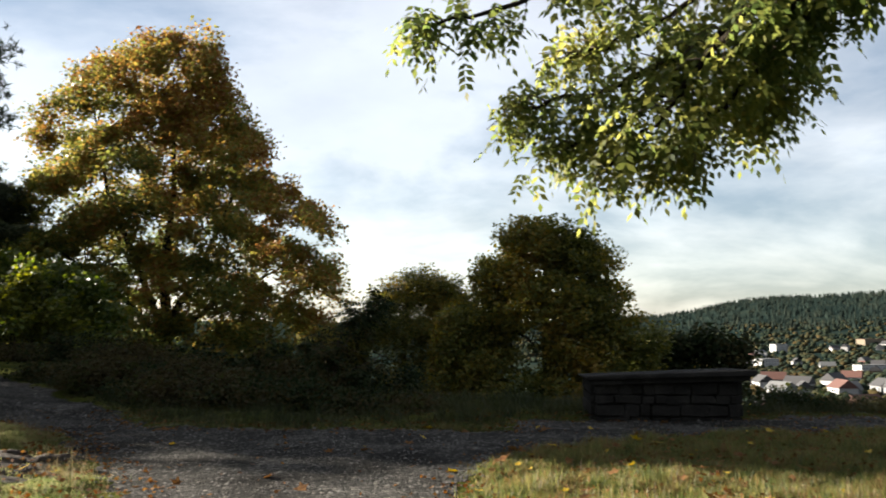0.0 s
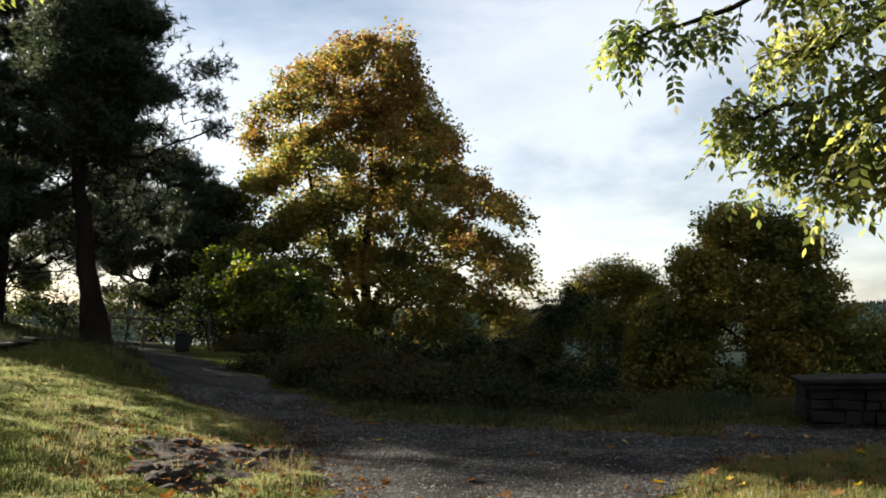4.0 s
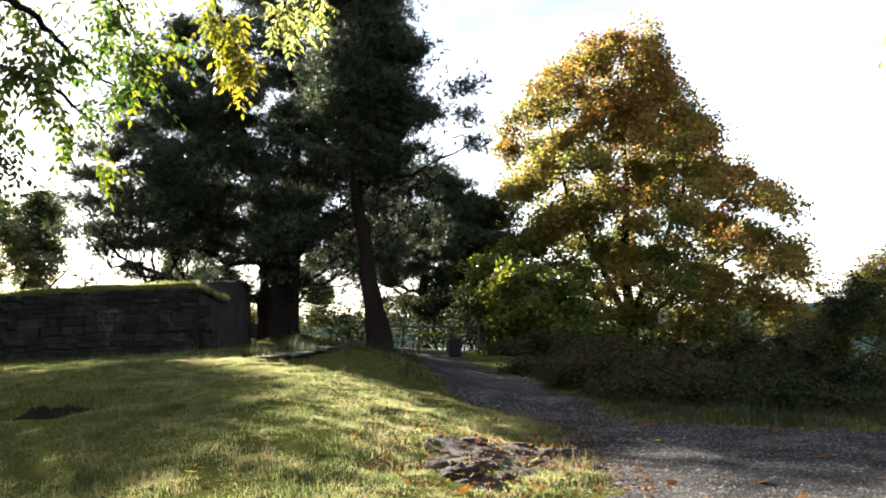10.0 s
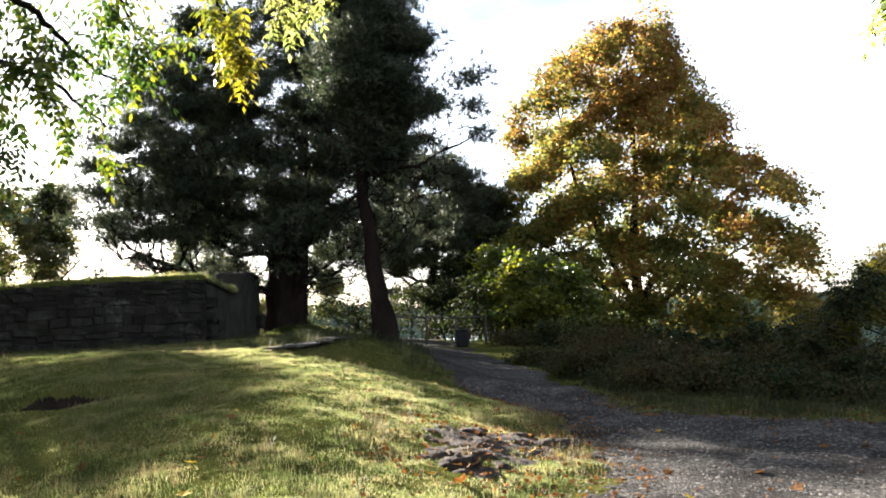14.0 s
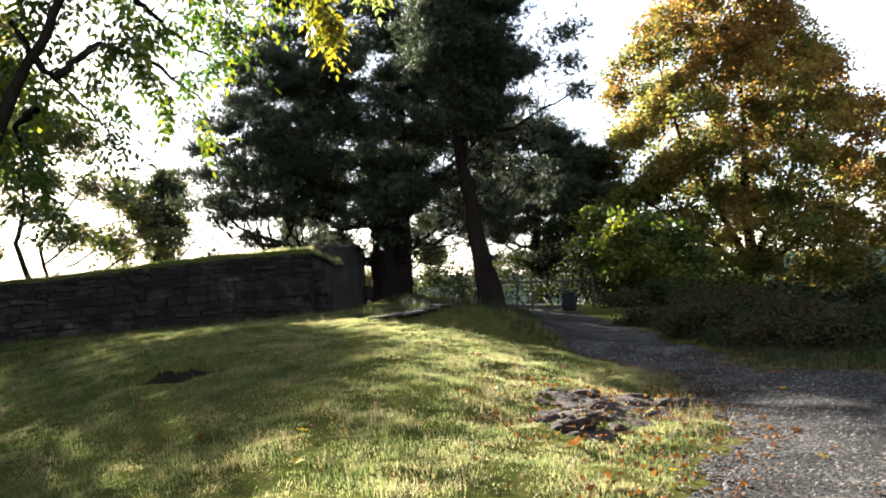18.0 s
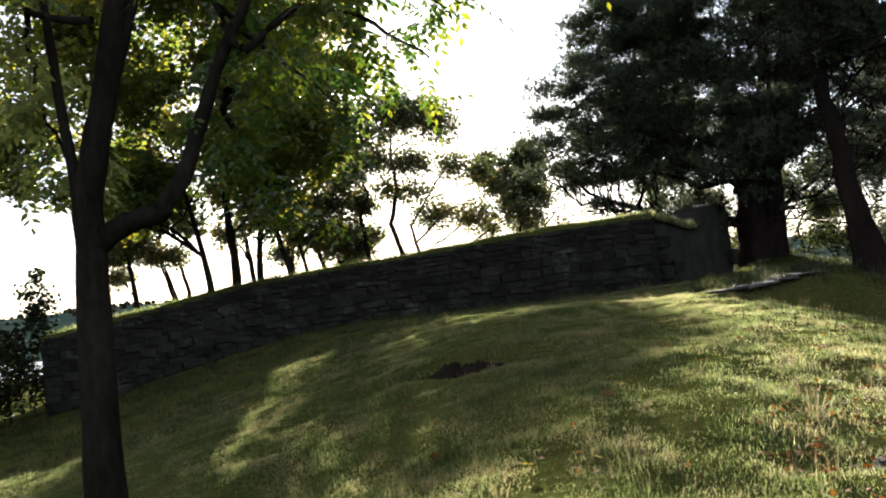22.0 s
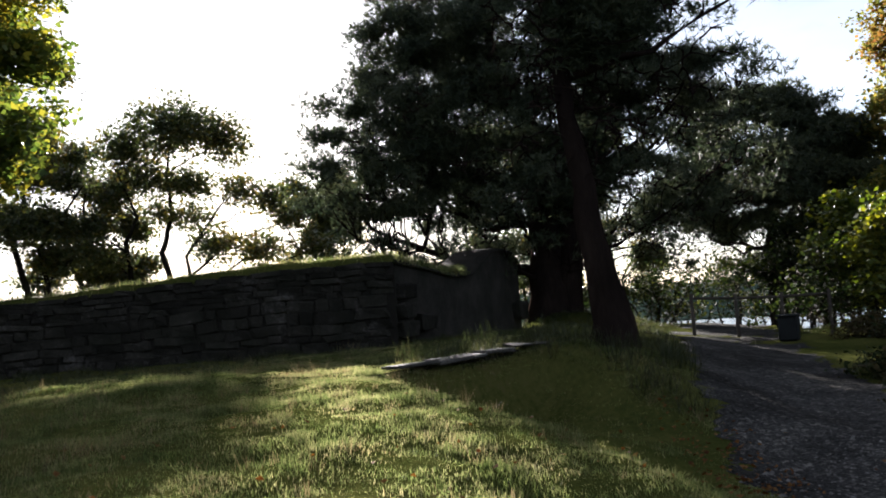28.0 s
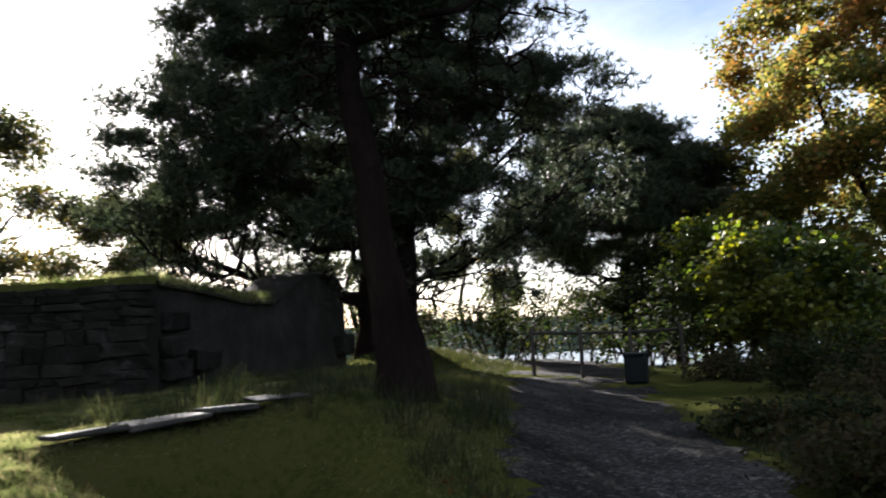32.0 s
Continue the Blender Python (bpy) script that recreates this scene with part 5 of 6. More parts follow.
for az, d, top, w, sd in ((-17.0, 34, 1.5, 2.0, 1), (-29, 28, -1.9, 2.4, 3), (-36, 27, -0.6, 3.0, 4), (-14.5, 40, 1.0, 2.0, 6), (0.6, 27, -1.2, 2.0, 7), (-4.2, 26, -1.5, 1.9, 8), (-9.5, 26, -1.6, 1.8, 9), (11, 29, 0.9, 2.2, 10), (16, 30, 0.8, 2.2, 11), (21, 30, 0.8, 2.2, 12)):
    x, y, z = at_ray(az, d)
    tree("low_tree", "low dark leafy tree on the slope below", "tree", (x, y, z), az, [(0, 0, 0), (0, 0, (top - z) * 0.8)], 0.12,
         [(0, 0, top - z - 0.7, w * 0.6, w * 0.6, 0.8, 5), (-w * 0.6, 0, top - z - 1.2, w * 0.5, w * 0.5, 0.8, 5), (w * 0.6, 0, top - z - 1.1, w * 0.5, w * 0.5, 0.8, 5), (0, -w * 0.3, top - z - 1.9, w * 0.9, w * 0.5, 0.9, 6)],
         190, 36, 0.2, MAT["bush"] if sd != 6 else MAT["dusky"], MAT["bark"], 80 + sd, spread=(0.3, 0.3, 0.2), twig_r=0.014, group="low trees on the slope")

# saplings on the brow between the pine and the maple
for az, d, h, sd in ((27.4, 33, 4.0, 1), (25.6, 31, 3.2, 2), (30.4, 37, 4.6, 5), (29.0, 39, 5.4, 6), (24.2, 32, 3.8, 7), (22.4, 30, 3.0, 8)):
    x, y, z = at_ray(az, d)
    tree("sapling", "slender green sapling on the brow", "tree", (x, y, z), az, [(0, 0, 0), (0.1, 0, h * 0.4), (0.0, 0, h * 0.9)], 0.06,
         [(0, 0, h * 0.9, 0.7, 0.7, 0.6, 4), (-0.6, 0, h * 0.65, 0.7, 0.7, 0.5, 4), (0.6, 0, h * 0.62, 0.7, 0.7, 0.5, 4), (0, -0.4, h * 0.4, 0.9, 0.7, 0.5, 3)],
         150, 26, 0.15, MAT["maple_low" if sd in (1, 2, 7, 8) else "sapling"], MAT["bark"], 90 + sd, spread=(0.26, 0.26, 0.17), aspect=0.85, twig_r=0.011, stems=[[(0.3, 0, -0.2), (0.5, 0, h * 0.4), (0.7, 0, h * 0.7), 0.045], [(-0.3, 0.1, -0.2), (-0.5, 0, h * 0.4), (-0.6, 0, h * 0.7), 0.045]], group="saplings on the brow")

# twiggy scrub on the slope just past the brow
for az, d, top, w, sd in ((24.5, 33, 3.6, 1.8, 1), (26.6, 31, 2.9, 1.6, 2), (28.6, 34, 3.4, 1.8, 3), (31.0, 36, 3.0, 1.9, 4), (33.2, 37, 3.3, 2.0, 5), (35.6, 38, 2.7, 1.9, 6), (38.0, 40, 3.0, 2.1, 7), (40.4, 42, 2.8, 2.1, 8), (43.2, 43, 3.1, 2.2, 9), (46.0, 43, 2.8, 2.2, 10), (36.8, 33, 2.2, 1.5, 11), (30.0, 30.5, 2.1, 1.3, 12)):
    x, y, z = at_ray(az, d)
    rnd = random.Random(sd * 13)
    h = top - z
    tree("scrub_tree", "dark twiggy scrub tree with few leaves past the brow", "tree", (x, y, z), az, [(0, 0, 0), (0.15, 0, h * 0.4), (-0.1, 0, h * 0.85)], 0.06,
         [(rnd.uniform(-w, w), rnd.uniform(-0.6, 0.6), h * rnd.uniform(0.35, 0.98), rnd.uniform(0.35, 0.7), 0.5, rnd.uniform(0.3, 0.5), 3) for _ in range(12)],
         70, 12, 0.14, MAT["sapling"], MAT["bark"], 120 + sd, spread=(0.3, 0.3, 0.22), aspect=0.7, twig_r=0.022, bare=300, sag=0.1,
         stems=[[(0.3, 0, -0.2), (0.7, 0, h * 0.4), (1.1, 0, h * 0.8), 0.04], [(-0.3, 0.1, -0.2), (-0.6, 0, h * 0.4), (-1.0, 0, h * 0.75), 0.04]], group="scrub past the brow")

# ---------------------------------------------------------------- thicket along the path


def bush(name, label, base, az, w, h, n, per, leaf, mat, seed, aspect=0.7, dp=0.6, group="thicket along the path"):
    rnd = random.Random(seed)
    h *= rnd.uniform(0.18, 0.55) if group == "thicket along the path" else 1.0
    lob = [(rnd.uniform(-w, w) * 0.5, rnd.uniform(-0.3, 0.3), h * rnd.uniform(0.6, 1.05), w * rnd.uniform(0.1, 0.25), 0.3, h * rnd.uniform(0.12, 0.3), 2) for _ in range(4)]
    lob += [(0, 0, h * 0.55, w * 0.5, dp, h * 0.32, 5), (-w * 0.35, 0, h * 0.42, w * 0.36, dp, h * 0.36, 5), (w * 0.35, 0, h * 0.42, w * 0.36, dp, h * 0.36, 5), (0, -dp * 0.4, h * 0.25, w * 0.55, dp, h * 0.25, 5)]
    return tree(name, label, "bush", base, az, [(0, 0, 0), (0, 0, h * 0.4), (0.1, 0, h * 0.7)], 0.03, lob, n, per, leaf, mat, MAT["twig"], seed, spread=(0.18, 0.18, 0.14), aspect=aspect, twig_r=0.007, shell=0.5, bare=30,
                stems=[[(-w * 0.2, 0, -0.1), (-w * 0.3, 0, h * 0.6), 0.02], [(w * 0.2, 0, -0.1), (w * 0.3, 0, h * 0.6), 0.02]], group=group)


k = 0
for az, d, w, h in ((23.6, 20.0, 1.6, 1.0), (20.6, 17.4, 1.7, 1.1), (18.0, 16.2, 1.8, 1.2), (15.2, 15.4, 2.0, 1.2), (12.4, 15.2, 1.9, 1.1), (9.6, 14.9, 1.8, 1.2), (6.6, 14.7, 1.7, 0.9), (3.6, 14.6, 1.6, 0.42),
                    (-22.6, 16.6, 1.4, 0.5), (-26.2, 16.8, 1.6, 0.42), (-30, 17.0, 1.8, 0.5), (-34, 17, 2.0, 0.6), (17.0, 18.4, 2.2, 1.4), (13.6, 17.8, 2.2, 1.3), (10.8, 17.4, 2.0, 1.5), (20.0, 20.5, 2.0, 1.4), (22.6, 23.5, 2.0, 1.2), (25.2, 25.5, 1.8, 1.0), (4.6, 17.0, 2.0, 0.8)):
    k += 1
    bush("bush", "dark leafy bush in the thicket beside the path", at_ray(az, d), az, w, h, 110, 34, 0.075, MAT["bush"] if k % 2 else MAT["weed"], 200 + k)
# the dark, feathery sumac that stands clear against the sky
x, y, z = at_ray(7.0, 16.2)
bough_tree("sumac_bush", "dark blue-green sumac with long feathery fronds", (x, y, z), [(0, 0, -0.1), (0.05, 0, 0.7), (0.1, 0, 1.1)], 0.03,
           [([(0, 0, 0.4), (0.3, 0.0, 1.1), (0.62, 0, 1.6), (1.0, 0, 1.9)], 0.012, 0.2, "bush"), ([(0, 0, 0.5), (0.15, 0, 1.2), (0.4, 0, 1.65)], 0.012, 0.26, "bush"), ([(0, 0, 0.3), (-0.3, 0, 0.8), (-0.6, 0, 1.0)], 0.012, 0.26, "bush"), ([(0, 0, 0.3), (0.5, -.2, 0.6), (0.9, -.2, 0.8)], 0.012, 0.26, "bush"), ([(0, 0, 0.3), (-0.1, -.3, 0.7), (-0.2, -.4, 0.95)], 0.012, 0.26, "bush")], "bush", MAT["twig"], 260,
           dict(length=0.42, pairs=7, leaflet=0.13, width=0.3, droop=0.1), per=4, every=0.09, category="bush")

for x, y, w, h, sd in ((-21.4, -0.4, 2.4, 2.2, 1), (-22.6, -2.4, 2.8, 2.8, 2), (-21.4, -4.6, 2.6, 2.4, 3), (-24.5, -0.5, 2.8, 3.2, 4), (-25.5, -4.4, 3.0, 3.4, 5), (-20.6, -7.0, 2.4, 2.2, 6), (-23.9, 1.6, 2.4, 2.8, 7)):
    bush("bush", "dark bush past the end of the wall", (x, y, ground_z(x, y)), 95, w, h, 190, 30, 0.14, MAT["bush"], 250 + sd, group="bushes past the wall")

# ---------------------------------------------------------------- the low shed, the bin, the rail


def build_shed():
    x, y = 3.6, 12.9
    x0, y0, _ = at_ray(-10.4, 13.6)
    x1, y1, _ = at_ray(-19.4, 14.0)
    p, q = Vector((x0, y0)), Vector((x1, y1))
    yaw = math.degrees(math.atan2((q - p).y, (q - p).x))
    L = (q - p).length
    z = min(ground_z(x0, y0), ground_z(x1, y1)) - 0.05
    root = tagged(new("stone_shed"), "low dark stone cellar shed with an overhanging slab roof", "shed")
    root.matrix_basis = pose(p.x, p.y, z, 0, 0, yaw)
    rnd = random.Random(9)
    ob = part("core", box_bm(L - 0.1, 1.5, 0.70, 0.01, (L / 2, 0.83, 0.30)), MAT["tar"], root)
    zz = 0.0
    for h in (0.12, 0.19, 0.14, 0.21):
        d = 0.0
        while d < L - 0.05:
            w = min(rnd.uniform(0.16, 0.48), L - d)
            if L - d - w < 0.15:
                w = L - d
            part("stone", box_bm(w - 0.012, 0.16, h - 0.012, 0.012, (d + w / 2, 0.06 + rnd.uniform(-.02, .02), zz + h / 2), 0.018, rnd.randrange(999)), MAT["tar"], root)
            d += w
        d = 0.0
        while d < 1.5:
            w = min(rnd.uniform(0.3, 0.5), 1.5 - d)
            part("stone", box_bm(0.16, w - 0.012, h - 0.012, 0.012, (0.02, d + w / 2 + 0.1, zz + h / 2), 0.008, rnd.randrange(999)), MAT["tar"], root)
            part("stone", box_bm(0.16, w - 0.012, h - 0.012, 0.012, (L - 0.02, d + w / 2 + 0.1, zz + h / 2), 0.008, rnd.randrange(999)), MAT["tar"], root)
            d += w
        zz += h
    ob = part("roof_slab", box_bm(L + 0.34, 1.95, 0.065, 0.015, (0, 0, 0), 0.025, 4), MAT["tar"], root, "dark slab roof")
    ob.matrix_basis = pose(L / 2 + 0.04, 0.75, 0.735, -1.5, -1.8, 0)
    ob = part("eave_board", box_bm(L + 0.2, 0.04, 0.07, 0.008), MAT["tar"], root)
    ob.matrix_basis = pose(L / 2 + 0.02, -0.14, 0.68, 0, -1.8, 0)


build_shed()


def build_bin():
    x, y, z = at_ray(29.6, 25.0)
    root = tagged(new("litter_bin"), "dark litter bin on the brow of the path", "bin")
    root.matrix_basis = pose(x, y, z, 0, 0, 25)
    part("body", box_bm(0.36, 0.36, 0.46, 0.03, (0, 0, 0.27)), MAT["bin"], root)
    part("lid", box_bm(0.40, 0.40, 0.05, 0.02, (0, 0, 0.525)), MAT["bin"], root)
    part("foot", box_bm(0.26, 0.26, 0.1, 0.01, (0, 0, 0.0)), MAT["bin"], root)


build_bin()


def build_fence():
    root = tagged(new("rail_fence"), "low weathered rail fence along the brow", "fence")
    pts = [at_ray(a, 26.5) for a in (34.0, 32.0, 30.0, 28.0)]
    root.location = pts[0]
    o = Vector(pts[0])
    for p in pts:
        q = Vector(p) - o
        t = Tubes(6)
        t.add([q - Vector((0, 0, 0.2)), q + Vector((0, 0, 0.95))], [0.045, 0.04])
        piece("post", t.mesh("post", MAT["rail"]), root)
    for a, b in zip(pts, pts[1:]):
        for h in (0.85,):
            t = Tubes(6)
            t.add([Vector(a) - o + Vector((0, 0, h)), Vector(b) - o + Vector((0, 0, h))], [0.03, 0.03])
            piece("rail", t.mesh("rail", MAT["rail"]), root)


build_fence()

# ---------------------------------------------------------------- the town in the valley


def build_town():
    rnd = random.Random(77)
    walls = ["house_white", "house_white", "house_ochre", "house_red", "house_grey", "house_white"]
    roofs = ["roof_dark", "roof_red", "roof_dark", "roof_grey"]

    def house(az, d, w, dp, h, roof, wall, yaw, flat=False):
        x, y, z = at_ray(az, d)
        root = tagged(new("house"), "far %s house with a %s roof in the valley" % (wall.split("_")[1], roof.split("_")[1]), "house", "houses in the valley")
        root.matrix_basis = pose(x, y, z - 1, 0, 0, yaw)
        part("wall", box_bm(w, dp, h + 1, 0, (0, 0, (h + 1) / 2)), MAT[wall], root)
        if flat:
            part("roof", box_bm(w + 0.6, dp + 0.6, 0.5, 0, (0, 0, h + 1.25)), MAT[roof], root)
        else:
            rise = dp * 0.42
            v = [(-w / 2 - .5, -dp / 2 - .6, h + .8), (w / 2 + .5, -dp / 2 - .6, h + .8), (w / 2 + .5, dp / 2 + .6, h + .8), (-w / 2 - .5, dp / 2 + .6, h + .8), (-w / 2 - .5, 0, h + 1 + rise), (w / 2 + .5, 0, h + 1 + rise)]
            f = [(0, 1, 5, 4), (2, 3, 4, 5), (0, 4, 3), (1, 2, 5), (3, 2, 1, 0)]
            piece("roof", mesh_of("roof", v, f, MAT[roof]), root)
        nw = max(2, int(w / 3.2))
        for sgn in (-1, 1):
            for i in range(nw):
                for fl in range(max(1, int(h / 2.8))):
                    part("window", box_bm(1.1, 0.12, 1.3, 0, ((i + 0.5) / nw * w - w / 2, sgn * dp / 2, 2.5 + fl * 2.8)), MAT["pane"], root)

    # close ones, on the near slope
    house(-24.2, 300, 11, 9, 5.0, "roof_grey", "house_white", 60)
    house(-26.1, 330, 12, 9, 4.5, "roof_red", "house_ochre", 20)
    house(-28.5, 260, 12, 9, 4.5, "roof_red", "house_white", -20)
    house(-22.6, 360, 12, 9, 4.5, "roof_dark", "house_grey", 50)
    house(-21.2, 340, 11, 8, 4.0, "roof_dark", "house_red", 15)
    house(-31.5, 300, 12, 9, 4.5, "roof_dark", "house_ochre", 15)
    # a white block of flats and a long low school
    house(-20.6, 900, 22, 14, 9, "roof_grey", "house_white", 25, True)
    house(-21.4, 1250, 18, 14, 11, "roof_grey", "house_white", 15, True)
    house(-26.5, 820, 26, 12, 7, "roof_grey", "house_white", 10, True)
    house(-27.0, 1400, 70, 16, 8, "roof_red", "house_ochre", 20, True)
    for k in range(46):
        d = rnd.choice((420, 480, 560, 640, 740, 860, 1000, 1150, 1300)) * rnd.uniform(0.94, 1.06)
        az = rnd.uniform(-34, -17.5)
        house(az, d, rnd.uniform(9, 14), rnd.uniform(8, 10), rnd.uniform(4, 6.5), rnd.choice(roofs), rnd.choice(walls), rnd.uniform(0, 180))


build_town()


def build_woods():
    """Woods and gardens far off: leafy crowns on the near slope, rounded uneven crowns beyond."""
    rng = np.random.default_rng(17)
    for name, mat, label, leaf, groups in (("slope_woods", "dusky", "leafy trees on the slope towards the valley", 0.6, ((110, -42, -13, 70, 210, 4.2, 230),)),
                                           ("hill_woods", "sapling", "dark leafy trees below the brow of the hill", 0.45, ((70, 8, 70, 62, 130, 4.6, 330), (60, 70, 118, 55, 100, 4.0, 300)))):
        V = []
        for n, a0, a1, d0, d1, sz, per in groups:
            az, d = rng.uniform(a0, a1, n), rng.uniform(d0, d1, n)
            x, y = -d * np.sin(np.radians(az)), d * np.cos(np.radians(az))
            s = sz * rng.uniform(0.6, 1.3, n)
            c = np.stack([x, y, lie(x, y)], -1)[:, None, :] + rng.normal(0, 1, (n, per, 3)) * (s[:, None, None] * np.array([0.34, 0.34, 0.34])) + np.array([0, 0, 0.5]) * s[:, None, None]
            v, f = diamonds(c.reshape(-1, 3), leaf, 0.9, rng, 0.2, 0.6)
            V.append(v)
        v = np.concatenate(V)
        tagged(new(name, mesh_of(name, v, np.arange(len(v)).reshape(-1, 4), MAT[mat])), label, "woods", kind="stuff")
    bm = bmesh.new()
    bmesh.ops.create_icosphere(bm, subdivisions=1, radius=1)
    base = np.array([tuple(q.co) for q in bm.verts])
    tri = np.array([[q.index for q in f.verts] for f in bm.faces])
    bm.free()
    C, S = [], []
    for n, a0, a1, d0, d1, sz in ((3800, -42, -13, 200, 1000, 3.0), (4200, -40, 0, 1000, 1900, 4.0), (900, 20, 120, 2300, 3500, 9)):
        az, d = rng.uniform(a0, a1, n), rng.uniform(d0, d1, n)
        x, y = -d * np.sin(np.radians(az)), d * np.cos(np.radians(az))
        s = sz * rng.uniform(0.5, 1.3, n)
        C.append(np.stack([x, y, lie(x, y) + s * 0.5], -1)); S.append(s)
    C, S = np.concatenate(C), np.concatenate(S)
    n, k = len(C), len(base)
    v = base[None] * S[:, None, None] * rng.uniform(0.7, 1.25, (n, k, 1)) * np.array([1.0, 1.0, 0.85]) + C[:, None]
    f = (tri[None] + (np.arange(n) * k)[:, None, None]).reshape(-1, 3)
    tagged(new("far_woods", mesh_of("far_woods", v.reshape(-1, 3), f, MAT["far_wood"])), "distant dark woods and gardens on the valley sides", "woods", kind="stuff")
    # spruces on the hill
    n = 5200
    az, d = rng.uniform(-40, 6, n), rng.uniform(1700, 3350, n)
    x, y = -d * np.sin(np.radians(az)), d * np.cos(np.radians(az))
    h, z = rng.uniform(9, 19, n), lie(x, y) - 1.0
    V = []
    for k in range(5):
        w = 2 * math.pi * k / 5
        V.append(np.stack([x + math.cos(w) * h * 0.24, y + math.sin(w) * h * 0.24, z], -1))
    V.append(np.stack([x, y, z + h], -1))
    v = np.stack(V, 1).reshape(-1, 3)
    f = (np.array([[k, (k + 1) % 5, 5] for k in range(5)])[None] + (np.arange(n) * 6)[:, None, None]).reshape(-1, 3)
    tagged(new("spruce_forest", mesh_of("spruce_forest", v, f, MAT["far_pine"])), "dark spruce forest over the far hill", "woods", kind="stuff")


build_woods()

# ---------------------------------------------------------------- rock, pebbles, fallen leaves, grass


def patch_at(x, y):
    """Above 0 on the worn patch of rock and earth beside the gravel."""
    u, w = (x - ROCK[0]) * 0.94 + (y - ROCK[1]) * 0.34, -(x - ROCK[0]) * 0.34 + (y - ROCK[1]) * 0.94
    rag = np.array([0.42 * noise.noise((p * 1.9, q * 1.9, 21.0)) + 0.22 * noise.noise((p * 5.5, q * 5.5, 4.0)) for p, q in zip(np.ravel(x), np.ravel(y))]).reshape(np.shape(x))
    return 0.84 - np.hypot(u / 0.95, w / 1.35) + 1.25 * rag


def build_rock():
    """Bare rock and trodden earth showing through the turf beside the gravel."""
    xs, ys = np.meshgrid(np.arange(-5.6, -2.6, 0.035), np.arange(5.9, 9.8, 0.035), indexing="ij")
    g = patch_at(xs, ys)
    zs = full_lie(xs, ys)
    step = np.empty(xs.shape)
    fx, fy, fs = xs.ravel(), ys.ravel(), step.ravel()
    for k in range(len(fx)):
        n1 = noise.noise((fx[k] * 1.6, fy[k] * 2.4, 2.0)) + 0.5 * noise.noise((fx[k] * 4.2, fy[k] * 5.5, 6.0))
        fs[k] = 0.03 * math.floor(n1 * 4.0) / 4.0 + 0.015 * n1 + 0.012 * noise.noise((fx[k] * 14, fy[k] * 14, 1.0))
    zs = zs + 0.018 + (step + 0.010) * np.clip(g * 2.5, 0, 1) - 0.05 * (1 - np.clip(g * 6, 0, 1))
    ny = xs.shape[1]
    keep = g > -0.02
    ii, jj = np.nonzero(keep[:-1, :-1] & keep[1:, :-1] & keep[1:, 1:] & keep[:-1, 1:])
    f = np.stack([ii * ny + jj, (ii + 1) * ny + jj, (ii + 1) * ny + jj + 1, ii * ny + jj + 1], -1)
    used, inv = np.unique(f, return_inverse=True)
    vs = np.stack([xs, ys, zs], -1).reshape(-1, 3)[used]
    tagged(new("bare_rock", mesh_of("bare_rock", vs, inv.reshape(-1, 4), MAT["rock"], smooth=True)), "worn grey-brown bedrock and trodden earth in the turf", "rock", kind="structure")
    rnd = random.Random(31)
    for i, (dx, dy, sx, sy, h) in enumerate(((0.25, -1.1, 0.20, 0.15, 0.10), (0.05, -0.65, 0.26, 0.16, 0.07), (-0.45, 0.35, 0.18, 0.13, 0.06), (0.35, 0.75, 0.24, 0.14, 0.07), (-0.15, 0.9, 0.15, 0.12, 0.05))):
        x, y = ROCK[0] + dx, ROCK[1] + dy
        bm = bmesh.new()
        bmesh.ops.create_icosphere(bm, subdivisions=4, radius=1)
        for v in bm.verts:
            n1 = noise.noise(v.co * 1.6 + Vector((i * 7, 0, 0))) * 0.4 + noise.noise(v.co * 4 + Vector((0, i * 3, 0))) * 0.2 + noise.noise(v.co * 11) * 0.10
            v.co *= 1 + n1
            v.co.x *= sx; v.co.y *= sy; v.co.z *= h
        ob = part("rock", bm, MAT["rock"], None, smooth=True)
        ob.matrix_basis = pose(x, y, ground_z(x, y) + 0.02, 0, 0, rnd.uniform(0, 40))
        tagged(ob, "small grey stone bedded in the worn patch", "rock", "rocks at the path's edge")


build_rock()


def build_hollow():
    """Bare dark soil in the hollow scraped into the mound."""
    xs, ys = np.meshgrid(np.arange(HOLE[0] - 1.1, HOLE[0] + 1.1, 0.04), np.arange(HOLE[1] - 1.1, HOLE[1] + 1.1, 0.04), indexing="ij")
    p, q = (xs - HOLE[0]) * 0.6 + (ys - HOLE[1]) * 0.8, -(xs - HOLE[0]) * 0.8 + (ys - HOLE[1]) * 0.6
    rag = np.array([noise.noise((a * 3.1, b * 3.1, 13.0)) for a, b in zip(xs.ravel(), ys.ravel())]).reshape(xs.shape)
    g = 1 - (p / 0.74) ** 2 - ((q - 0.08) / 0.24) ** 2 + 0.5 * rag
    zs = full_lie(xs, ys) + 0.035 * np.clip(g * 4, 0, 1) + 0.03 * rag - 0.01
    ny = xs.shape[1]
    keep = g > 0
    ii, jj = np.nonzero(keep[:-1, :-1] & keep[1:, :-1] & keep[1:, 1:] & keep[:-1, 1:])
    f = np.stack([ii * ny + jj, (ii + 1) * ny + jj, (ii + 1) * ny + jj + 1, ii * ny + jj + 1], -1)
    used, inv = np.unique(f, return_inverse=True)
    vs = np.stack([xs, ys, zs], -1).reshape(-1, 3)[used]
    tagged(new("hollow", mesh_of("hollow", vs, inv.reshape(-1, 4), MAT["soil"], smooth=True)), "dark bare soil in a hollow of the grassy mound", "soil", kind="structure")


build_hollow()


